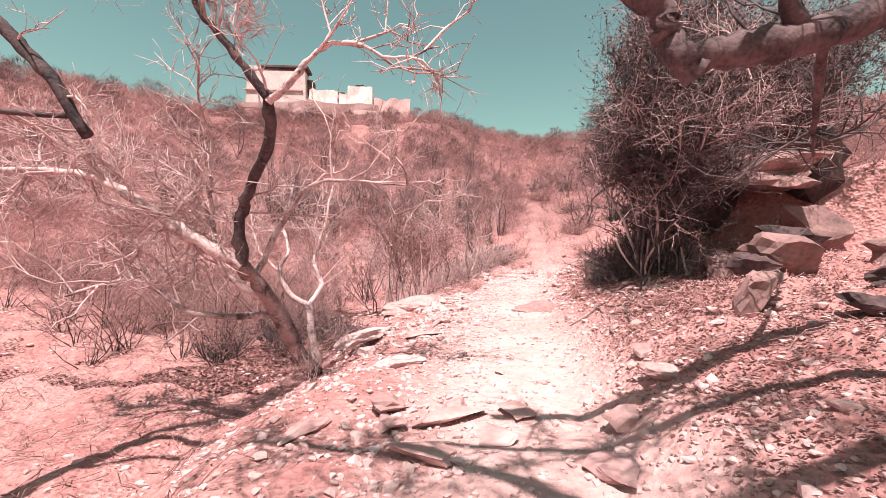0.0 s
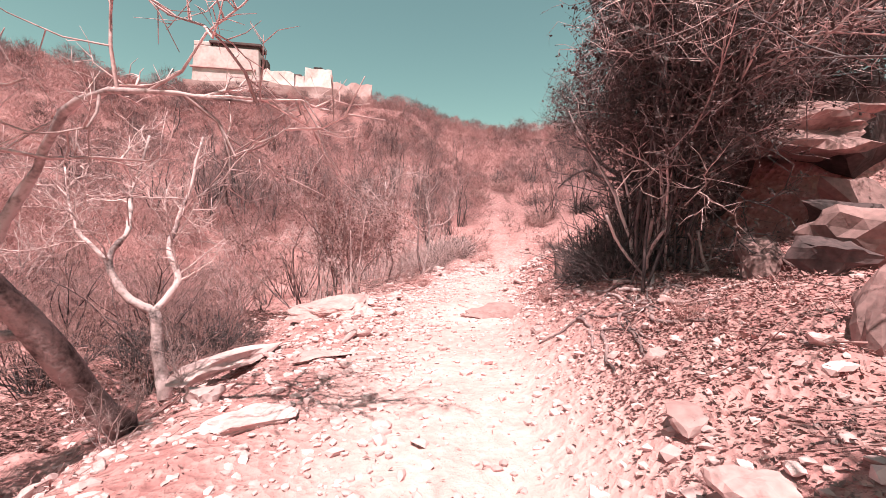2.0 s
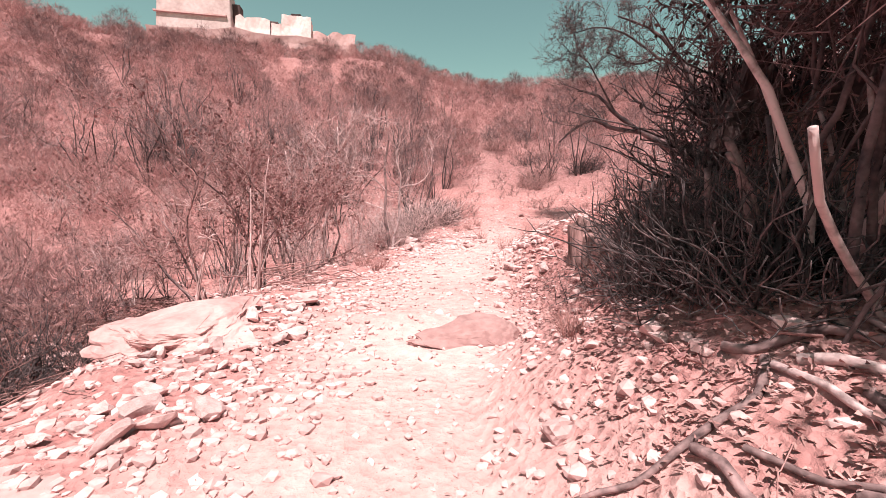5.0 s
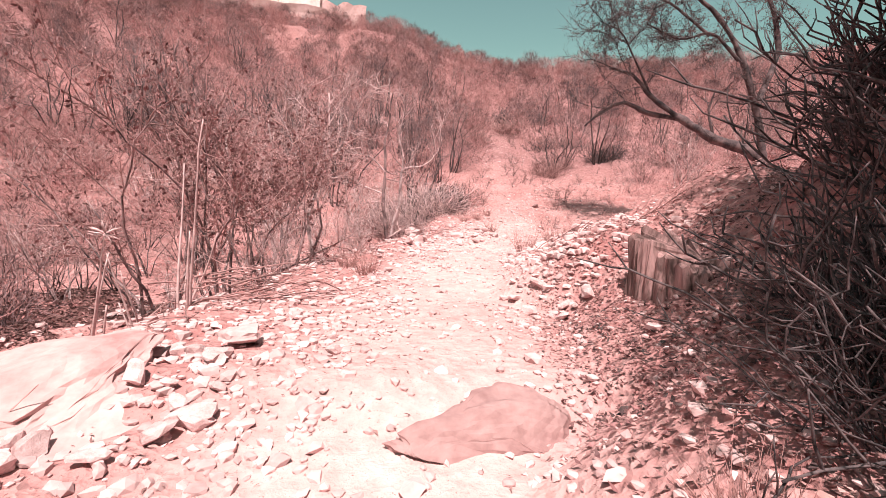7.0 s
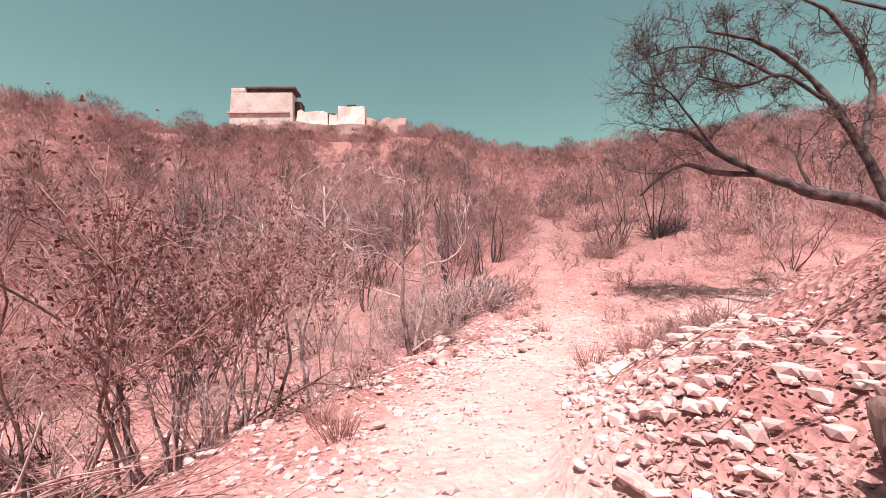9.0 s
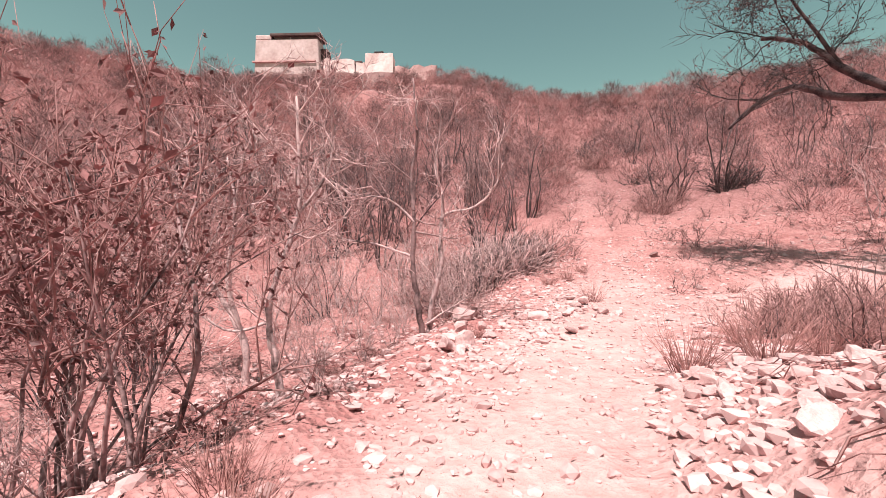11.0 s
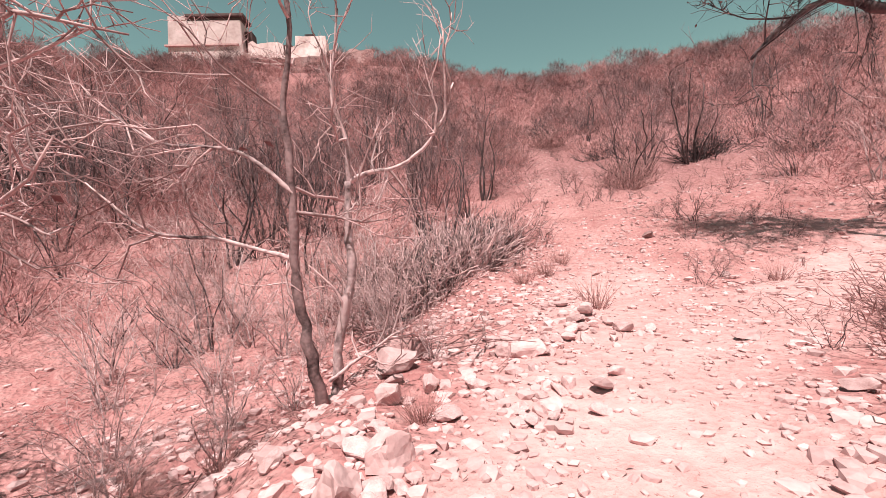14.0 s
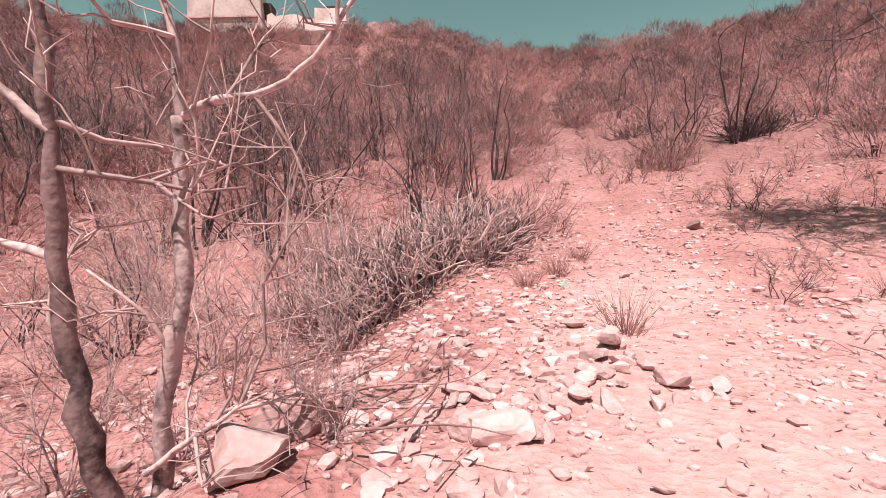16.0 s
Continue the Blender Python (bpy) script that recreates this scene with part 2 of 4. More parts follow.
def part(name, mesh, parent, label=""):
    ob = new(name, mesh)
    ob.parent = parent
    if label:
        tagged(ob, label)
    return ob


class Wood:
    """Gathers tapered branches into one mesh."""

    def __init__(self):
        self.v, self.f, self.n = [], [], 0

    def tube(self, pts, radii, sides=4):
        pts, radii = np.asarray(pts, float), np.asarray(radii, float)
        t = np.gradient(pts, axis=0)
        t /= np.linalg.norm(t, axis=1)[:, None] + 1e-9
        ref = np.array([0.0, 0.0, 1.0]) if abs(t[0][2]) < 0.8 else np.array([1.0, 0.0, 0.0])
        a = np.cross(t, ref)
        a /= np.linalg.norm(a, axis=1)[:, None] + 1e-9
        b = np.cross(t, a)
        ang = np.arange(sides) * 2 * math.pi / sides
        ring = pts[:, None, :] + radii[:, None, None] * (np.cos(ang)[None, :, None] * a[:, None, :] + np.sin(ang)[None, :, None] * b[:, None, :])
        k = len(pts)
        self.v.append(ring.reshape(-1, 3))
        for i in range(k - 1):
            o = self.n + i * sides
            for j in range(sides):
                q = (j + 1) % sides
                self.f.append((o + j, o + q, o + sides + q, o + sides + j))
        o = self.n + (k - 1) * sides
        self.f.append(tuple(o + j for j in range(sides)))
        self.n += k * sides

    def mesh(self, name, mat, smooth=True):
        return raw_mesh(name, np.concatenate(self.v), self.f, mat, smooth)


def unit(v):
    v = np.asarray(v, float)
    return v / (np.linalg.norm(v) + 1e-9)


def crooked(rng, start, way, length, steps, bend=0.25, lift=0.0):
    """Points of a crooked branch."""
    pts, p, w = [np.array(start, float)], np.array(start, float), unit(way)
    for _ in range(steps):
        w = unit(w + rng.normal(0, bend, 3) + np.array([0, 0, lift]))
        p = p + w * length / steps
        pts.append(p)
    return np.array(pts)


def smoothed(pts, per=4):
    """A rounder line through the points of a limb."""
    pts = np.asarray(pts, float)
    p = np.vstack([2 * pts[0] - pts[1], pts, 2 * pts[-1] - pts[-2]])
    out = []
    for i in range(1, len(p) - 2):
        for k in range(per):
            t = k / per
            out.append(0.5 * (2 * p[i] + (p[i + 1] - p[i - 1]) * t + (2 * p[i - 1] - 5 * p[i] + 4 * p[i + 1] - p[i + 2]) * t * t
                              + (3 * p[i] - p[i - 1] - 3 * p[i + 1] + p[i + 2]) * t ** 3))
    out.append(p[-2])
    return np.array(out)


def ramify(rng, wood, line, radius, level, count, length, spread=0.9, lift=0.05, bend=0.3, ends=None, sides=3, first=0.25, inside=None):
    """Side twigs along a line, and twigs on those, down to the last level."""
    tan = np.gradient(line, axis=0)
    for _ in range(count):
        k = rng.uniform(first, 1.0) * (len(line) - 1)
        i = min(int(k), len(line) - 2)
        p = line[i] + (line[i + 1] - line[i]) * (k - i)
        way = unit(unit(tan[i]) + rng.normal(0, spread, 3) + np.array([0, 0, lift * 3]))
        ln = length * rng.uniform(0.5, 1.25)
        steps = 4 if level > 1 else 3 if level == 1 else 2
        pts = crooked(rng, p, way, ln, steps, bend, lift)
        if inside is not None and not inside(pts[-1]):
            continue
        r = max(radius * rng.uniform(0.7, 1.1), 0.0032)
        wood.tube(pts, np.linspace(r, r * 0.35, len(pts)), sides)
        if ends is not None and level == 0:
            ends.append(pts)
        if level > 0:
            ramify(rng, wood, pts, r * 0.6, level - 1, max(3, int(count * 0.8)), ln * 0.58, spread, lift, bend, ends, 3, 0.2, inside)


def leaf_mesh(name, rng, ends, per, size, mat):
    """Small folded leaves at the twigs' ends."""
    v, f = [], []
    for pts in ends:
        for _ in range(per):
            i = rng.integers(0, len(pts) - 1)
            p = pts[i] + (pts[i + 1] - pts[i]) * rng.random()
            a = unit(rng.normal(0, 1, 3) + np.array([0, 0, -0.3]))
            b = unit(np.cross(a, rng.normal(0, 1, 3)))
            c = np.cross(a, b)
            s = size * rng.uniform(0.6, 1.3)
            o = len(v)
            v += [p, p + a * s * 0.5 + b * s * 0.28 + c * s * 0.08, p + a * s, p + a * s * 0.5 - b * s * 0.28 + c * s * 0.08]
            f += [(o, o + 1, o + 2), (o, o + 2, o + 3)]
    return raw_mesh(name, v, f, mat)


def shrub_meshes(seed, stems, height, spread, level, count, thick, mat_stem, mat_twig, leaves=0, leaf_mat=None, lift=0.06, first=0.3):
    """A many-stemmed shrub: meshes of its stems, its twigs and, if any, its leaves."""
    rng = np.random.default_rng(seed)
    stem, twig, ends = [], Wood(), []
    for _ in range(stems):
        a = rng.uniform(0, 2 * math.pi)
        o = rng.uniform(0, 0.18) * height * 0.4
        tilt = rng.uniform(0.05, spread)
        way = (math.cos(a) * tilt, math.sin(a) * tilt, 1)
        h = height * rng.uniform(0.55, 1.0)
        pts = crooked(rng, (math.cos(a) * o, math.sin(a) * o, -0.12), way, h, 7, 0.16, 0.02)
        r = thick * rng.uniform(0.7, 1.2)
        stem.append(Wood())
        stem[-1].tube(pts, np.linspace(r, r * 0.3, len(pts)), 5)
        ramify(rng, twig, pts, r * 0.42, level, count, h * 0.42, 0.75, lift, 0.25, ends, 3, first)
    out = [("stem", w.mesh("stem", mat_stem)) for w in stem] + [("crown", twig.mesh("crown", mat_twig))]
    if leaves:
        out.append(("foliage", leaf_mesh("foliage", rng, ends, leaves, 0.052, leaf_mat)))
    return out


def place_shrub(meshes, label, x, y, scale, turn, group, name="shrub", sink=0.0):
    ob = thing(name, label, "shrub", (x, y, at(x, y) - sink), group)
    ob.rotation_euler[2] = turn
    ob.scale = (scale, scale, scale * 1.0)
    for kind, me in meshes:
        part(kind, me, ob)
    return ob


def stick_meshes(seed, count, height, radius, mat):
    """A thicket of upright fleshy sticks that fork towards the top."""
    rng = np.random.default_rng(seed)
    w = Wood()
    for _ in range(count):
        a, o = rng.uniform(0, 2 * math.pi), radius * math.sqrt(rng.random())
        way = (math.cos(a) * (0.15 + 0.5 * o / radius) + rng.normal(0, 0.55), math.sin(a) * (0.15 + 0.5 * o / radius) + rng.normal(0, 0.55), 1)
        h = height * rng.uniform(0.5, 1.0)
        pts = crooked(rng, (math.cos(a) * o, math.sin(a) * o, -0.1), way, h, 6, 0.34, 0.04)
        r = rng.uniform(0.008, 0.016)
        w.tube(pts, np.linspace(r, r * 0.6, len(pts)), 4)
        for _ in range(3):
            i = rng.integers(2, len(pts))
            q = crooked(rng, pts[i], unit(way + rng.normal(0, 0.6, 3)), h * rng.uniform(0.2, 0.4), 3, 0.2, 0.06)
            w.tube(q, np.linspace(r * 0.7, r * 0.35, len(q)), 3)
    return [("crown", w.mesh("crown", mat))]


def rock_mesh(seed, dims, mat, sub=2, rough=0.25, boxy=0.6, strata=0.0):
    """An angular stone, standing on z = 0 with its foot a little sunk."""
    rng = np.random.default_rng(seed)
    bm = bmesh.new()
    bmesh.ops.create_icosphere(bm, subdivisions=sub, radius=1.0)
    off = rng.uniform(0, 50, 3)
    cuts = [(unit(rng.normal(0, 1, 3)), rng.uniform(0.45, 0.8)) for _ in range(12)]
    for v in bm.verts:
        p = np.array(v.co)
        p = p / max(abs(p)) * boxy + p * (1 - boxy)
        for nrm, dist in cuts:
            over = p @ nrm - dist
            if over > 0:
                p = p - nrm * over * 0.96
        k = noise.noise(Vector(p * 1.7 + off)) * rough + noise.noise(Vector(p * 5 + off)) * rough * 0.35
        if sub > 3:
            k += noise.noise(Vector(p * 13 + off)) * rough * 0.14 + noise.noise(Vector(p * 30 + off)) * rough * 0.06
        p = p * (1 + k)
        if strata:
            p[:2] *= 1 + strata * noise.noise(Vector((off[0], off[1], p[2] * 6)))
        v.co = Vector((p[0] * dims[0] / 2, p[1] * dims[1] / 2, p[2] * dims[2] / 2 + dims[2] * 0.36))
    me = bpy.data.meshes.new("stone")
    bm.to_mesh(me)
    bm.free()
    me.materials.append(mat)
    return me


# ---- the old fort on the crest ----
def box(bm, lo, hi, batter=0.0):
    """A block whose walls lean in by batter."""
    vs = []
    for z, k in ((lo[2], 0.0), (hi[2], batter)):
        for x, y in ((lo[0] + k, lo[1] + k), (hi[0] - k, lo[1] + k), (hi[0] - k, hi[1] - k), (lo[0] + k, hi[1] - k)):
            vs.append(bm.verts.new((x, y, z)))
    for q in ((3, 2, 1, 0), (4, 5, 6, 7), (0, 1, 5, 4), (1, 2, 6, 5), (2, 3, 7, 6), (3, 0, 4, 7)):
        bm.faces.new([vs[i] for i in q])


def block_mesh(name, blocks, mat, bevel=0.0, ruin=0.0):
    bm = bmesh.new()
    for b in blocks:
        box(bm, *b)
    if bevel:
        bmesh.ops.bevel(bm, geom=bm.edges[:], offset=bevel, segments=1, affect="EDGES")
    if ruin:
        bmesh.ops.subdivide_edges(bm, edges=bm.edges[:], cuts=7, use_grid_fill=True)
        top = max(v.co.z for v in bm.verts)
        for v in bm.verts:
            k = noise.noise(v.co * 0.55 + Vector((3, 1, 7))) + 0.5 * noise.noise(v.co * 1.6)
            v.co += Vector((k * 0.25, k * 0.25, 0)) * ruin
            if v.co.z > top - 2.5:
                v.co.z += ruin * (0.9 * noise.noise(Vector((v.co.x * 0.8, 4, 0))) - 0.35)
    bmesh.ops.recalc_face_normals(bm, faces=bm.faces[:])
    me = bpy.data.meshes.new(name)
    bm.to_mesh(me)
    bm.free()
    me.materials.append(mat)
    return me


fort = thing("fort", "ruined whitewashed stone fort with a dark flat roof on the ridge", "building", (-33.4, 86, 24.4))
fort.rotation_euler[2] = radians(4)
part("wall", block_mesh("wall", [((-6.4, -2, -4), (6.3, 2.6, 12.9), 0.7)], WHITEWASH, 0.12), fort)
part("string_course", block_mesh("string_course", [((-6.2, -1.85, 8.7), (5.2, -1.35, 8.95))], RUBBLE), fort)
part("parapet", block_mesh("parapet", [((-5.7, -1.3, 12.9), (-2.8, 1.9, 13.7))], WHITEWASH, 0.1), fort)
part("roof", block_mesh("roof", [((-3.0, -1.6, 13.35), (6.2, 2.3, 13.85)), ((-2.4, -1.2, 12.9), (5.6, 1.8, 13.35))], DARKWOOD, 0.08), fort, "dark flat roof")
part("side_hut", block_mesh("side_hut", [((5.5, 0, 8.5), (6.9, 2.2, 11.6))], DARKWOOD, 0.08), fort)
part("curtain_wall", block_mesh("curtain_wall", [((6.0, -1, -4), (12.2, 3, 9.7), 0.3)], WHITEWASH, 0, 1.0), fort, "crumbling whitewashed wall")
part("low_wall", block_mesh("low_wall", [((11.9, -0.6, -4), (14, 3, 9.2), 0.2)], WHITEWASH, 0, 0.8), fort)
part("bastion", block_mesh("bastion", [((13.6, -1.4, -4), (19.4, 3, 10.5), 0.5)], WHITEWASH, 0, 0.9), fort)
part("rubble_wall", block_mesh("rubble_wall", [((18.3, -0.5, -4), (27, 3, 8.6), 0.5)], RUBBLE, 0, 1.3), fort)
part("rubble_slope", block_mesh("rubble_slope", [((-7.2, -3.6, -4), (21, -1.7, 6.4), 0.5)], RUBBLE, 0, 1.4), fort, "tumbled rubble at the walls' foot")
part("cap", block_mesh("cap", [((15.6, -0.8, 10.0), (17.2, 1, 10.7))], DARKWOOD, 0, 0.4), fort)
part("coping", block_mesh("coping", [((11.0, 0, 8.6), (13.2, 1, 9.3))], DARKWOOD, 0.05), fort)


# ---- trees ----
def limb_tree(name, label, place, limbs, seed, twig_mat, bark, level=2, count=5, twig_len=0.8, twig_r=0.012, leaves=0, group=""):
    """A tree from a few hand-laid limbs (points relative to its foot, radius at both ends), with twigs grown on them."""
    rng = np.random.default_rng(seed)
    ob = thing(name, label, "tree", place, group)
    twigs, ends = Wood(), []
    for k, (pts, r0, r1, twigged, *own) in enumerate(limbs):
        line = smoothed(pts, 5)
        line[1:] += rng.normal(0, min(r0, 0.06) * 0.18, line[1:].shape)
        rad = np.linspace(r0, r1, len(line)) * (1 + rng.normal(0, 0.10, len(line)))
        w = Wood()
        w.tube(line, rad, 9)
        part("trunk" if k == 0 else "limb", w.mesh("limb", own[0] if own else bark), ob)
        if twigged:
            ramify(rng, twigs, line, min(twig_r, r0 * 0.5), level, int(round(count * twigged * 1.5)), twig_len, 0.8, 0.05, 0.38, ends, 4, 0.25)
    part("crown", twigs.mesh("crown", twig_mat), ob)
    if leaves:
        part("foliage", leaf_mesh("foliage", rng, ends, leaves, 0.05, LEAF_DRY), ob)
    return ob


def rel(place, pts):
    return [tuple(np.subtract(p, place)) for p in pts]


B = (-1.75, 6.25, -0.62)
limb_tree("crooked_tree", "bare crooked grey-barked tree leaning over the path's edge", B, [
    (rel(B, [(-1.63, 6.3, -0.75), (-1.99, 6.1, -0.12), (-2.35, 5.6, 0.91), (-2.54, 5.3, 1.33)]), 0.125, 0.095, 0, BARK_MID),
    (rel(B, [(-2.52, 5.3, 1.3), (-3.09, 5.1, 1.68), (-3.56, 5.0, 2.04), (-3.89, 4.9, 2.26), (-4.34, 4.9, 2.39), (-5.2, 4.9, 2.42)]), 0.085, 0.03, 1.3),
    (rel(B, [(-2.52, 5.3, 1.28), (-2.49, 5.2, 1.79), (-2.34, 5.1, 2.19), (-1.98, 4.8, 2.72), (-1.9, 4.6, 3.2)]), 0.08, 0.055, 0.4, BARK_DARK),
    (rel(B, [(-1.9, 4.6, 3.15), (-2.19, 4.5, 3.55), (-2.61, 4.5, 4.1), (-2.9, 4.5, 4.9)]), 0.055, 0.02, 1.2, BARK_DARK),
    (rel(B, [(-1.9, 4.6, 3.1), (-1.64, 4.5, 3.25), (-1.34, 4.5, 3.6), (-1.0, 4.4, 3.65), (-0.5, 4.3, 3.45), (-0.05, 4.2, 3.5)]), 0.045, 0.008, 0.8),
    (rel(B, [(-2.25, 5.8, 0.62), (-2.8, 5.6, 0.61), (-3.27, 5.4, 0.72), (-3.77, 5.2, 1.12), (-4.5, 5.0, 0.94)]), 0.05, 0.015, 0.8),
    (rel(B, [(-2.4, 5.7, 0.8), (-2.9, 5.5, 1.3), (-2.97, 5.4, 2.3), (-2.9, 5.3, 3.0)]), 0.05, 0.015, 1.2),
    (rel(B, [(-2.45, 5.5, 1.1), (-2.2, 5.6, 1.73), (-1.69, 5.4, 2.3), (-1.1, 5.3, 2.35), (-0.45, 5.2, 2.27)]), 0.045, 0.008, 0.8),
], 3, TWIG_PALE, BARK_PALE, 2, 7, 1.0, 0.018)

B = (-2.25, 7.45, -0.35)
limb_tree("forked_shrub_tree", "small bare pale tree forked low into two crooked arms", B, [
    (rel(B, [(-2.2, 7.4, -0.5), (-2.3, 7.5, 0.0), (-2.4, 7.57, 0.5)]), 0.075, 0.06, 0),
    (rel(B, [(-2.4, 7.57, 0.48), (-2.22, 7.72, 0.85), (-2.39, 7.85, 1.28), (-2.25, 8.0, 1.9), (-2.1, 8.1, 2.7)]), 0.05, 0.015, 1.2),
    (rel(B, [(-2.4, 7.57, 0.48), (-2.72, 7.55, 0.7), (-2.92, 7.57, 1.07), (-2.86, 7.8, 1.5), (-3.1, 8.3, 1.95), (-3.0, 8.5, 2.8)]), 0.055, 0.015, 1.2),
    (rel(B, [(-2.92, 7.57, 1.07), (-3.3, 7.6, 1.5), (-3.5, 7.7, 2.2)]), 0.03, 0.01, 1.0),
], 27, TWIG_PALE, BARK_PALE, 2, 5, 0.8, 0.013)

B = (-4.9, 2.9, -0.95)
limb_tree("bare_tree", "bare dark-barked tree on the slope below the path", B, [
    (rel(B, [(-4.9, 2.9, -1.1), (-4.8, 2.9, 0.6), (-4.5, 3.1, 2.2), (-4.25, 3.3, 3.3)]), 0.13, 0.08, 0),
    (rel(B, [(-4.25, 3.3, 3.3), (-3.9, 3.45, 3.55), (-3.6, 3.5, 3.3), (-3.24, 3.5, 2.91), (-2.94, 3.5, 2.42)]), 0.06, 0.045, 0.5),
    (rel(B, [(-4.5, 3.1, 2.3), (-3.9, 3.4, 2.6), (-3.1, 3.5, 2.6)]), 0.04, 0.02, 0.5),
    (rel(B, [(-4.25, 3.3, 3.3), (-4.1, 3.4, 4.2), (-3.7, 3.6, 5.0)]), 0.07, 0.02, 1),
], 5, TWIG_PALE, BARK_DARK, 2, 4, 0.7)

B = (4.3, 1.2, 0.9)
limb_tree("overhanging_tree", "thick dark-barked tree with a heavy limb over the path", B, [
    (rel(B, [(4.4, 1.1, 0.5), (4.2, 1.3, 1.6), (3.7, 1.9, 2.6), (3.2, 2.5, 2.95)]), 0.20, 0.13, 0),
    (rel(B, [(3.3, 2.4, 2.93), (2.72, 2.6, 2.96), (2.21, 2.6, 2.80), (1.8, 2.6, 2.71), (1.5, 2.6, 2.66)]), 0.11, 0.10, 0.3),
    (rel(B, [(1.56, 2.6, 2.58), (1.42, 2.6, 2.72), (1.33, 2.6, 2.95), (1.05, 2.55, 3.15), (0.6, 2.4, 3.6), (0.0, 2.2, 4.0)]), 0.10, 0.05, 0.7),
    (rel(B, [(3.8, 1.8, 2.5), (3.2, 1.0, 3.6), (2.2, 0.5, 4.2), (1.0, 0.3, 4.6), (-0.4, 0.2, 5.0), (-1.6, 0.3, 5.4)]), 0.13, 0.05, 1.8),
    (rel(B, [(2.4, 0.6, 4.1), (1.6, -0.1, 4.5), (0.4, -0.5, 4.8), (-0.8, -0.9, 5.1)]), 0.09, 0.03, 1.6),
    (rel(B, [(0.6, 0.3, 4.7), (-0.4, 0.9, 5.0), (-1.5, 1.1, 5.2), (-2.4, 1.5, 5.0)]), 0.08, 0.03, 1.8),
    (rel(B, [(2.2, 2.6, 2.8), (2.0, 2.5, 3.1), (1.9, 2.2, 3.6), (1.0, 1.6, 4.2)]), 0.06, 0.02, 0.8),
    (rel(B, [(2.4, 2.65, 2.9), (2.9, 3.3, 2.5), (3.5, 4.0, 2.4)]), 0.035, 0.015, 1.0),
    (rel(B, [(3.3, 1.1, 3.5), (1.9, 1.3, 4.2), (0.6, 1.2, 4.7), (-0.6, 1.2, 5.1)]), 0.09, 0.03, 1.8),
    (rel(B, [(3.0, 0.9, 3.8), (1.8, -0.6, 4.9), (0.8, -1.2, 5.5), (-0.3, -1.4, 5.9)]), 0.09, 0.03, 1.6),
    (rel(B, [(3.5, 1.3, 3.2), (2.9, 0.2, 4.4), (2.6, -0.3, 5.2), (1.8, -0.2, 5.9)]), 0.08, 0.03, 1.8),
    (rel(B, [(3.9, 1.6, 2.4), (4.2, 0.6, 3.6), (3.8, -0.2, 4.6), (3.2, -0.5, 5.4)]), 0.09, 0.03, 1.6),
], 9, TWIG_DARK, BARK_DARK, 2, 5, 0.8, 0.016)

B = (13.5, 18.5, at(13.5, 18.5))
limb_tree("leaning_tree", "leaning dark-barked tree with thin hanging twigs and sparse leaves", B, [
    (rel(B, [(13.6, 18.4, B[2] - 0.2), (12.3, 19.1, 2.9), (11.0, 19.65, 3.6), (10.0, 20.2, 4.3)]), 0.19, 0.12, 0.3),
    (rel(B, [(10.0, 20.2, 4.3), (9.3, 20.6, 4.95), (8.75, 20.86, 5.6), (8.0, 21.0, 5.8)]), 0.10, 0.04, 1.2),
    (rel(B, [(10.2, 20.1, 4.2), (9.3, 20.8, 4.45), (8.6, 21.0, 4.75), (7.9, 21.1, 4.4), (7.4, 21.1, 3.9)]), 0.09, 0.03, 1.0),
    (rel(B, [(12.3, 19.1, 2.9), (11.9, 19.3, 4.6), (11.2, 19.6, 6.4), (10.2, 19.9, 7.6), (9.0, 20.2, 8.2)]), 0.12, 0.03, 1.6),
    (rel(B, [(11.9, 19.3, 4.6), (12.6, 19.6, 6.4), (12.0, 19.8, 8.2), (11.2, 20.2, 9.2)]), 0.10, 0.03, 1.6),
    (rel(B, [(11.3, 19.5, 5.9), (10.4, 19.6, 6.6), (9.6, 19.9, 6.5), (8.6, 20.1, 6.9)]), 0.05, 0.02, 1.4),
    (rel(B, [(9.3, 20.6, 4.95), (8.7, 20.8, 6.1), (8.2, 20.9, 6.9), (7.5, 21.0, 7.2)]), 0.045, 0.015, 1.6),
    (rel(B, [(10.4, 19.7, 6.6), (9.2, 20.0, 7.5), (8.3, 20.3, 7.8), (7.4, 20.5, 7.6)]), 0.045, 0.015, 1.6),
    (rel(B, [(11.0, 19.65, 3.6), (10.8, 19.8, 4.4), (10.9, 19.8, 5.1)]), 0.05, 0.02, 0.5),
], 14, TWIG_DARK, BARK_DARK, 2, 6, 1.2, 0.018, 1)

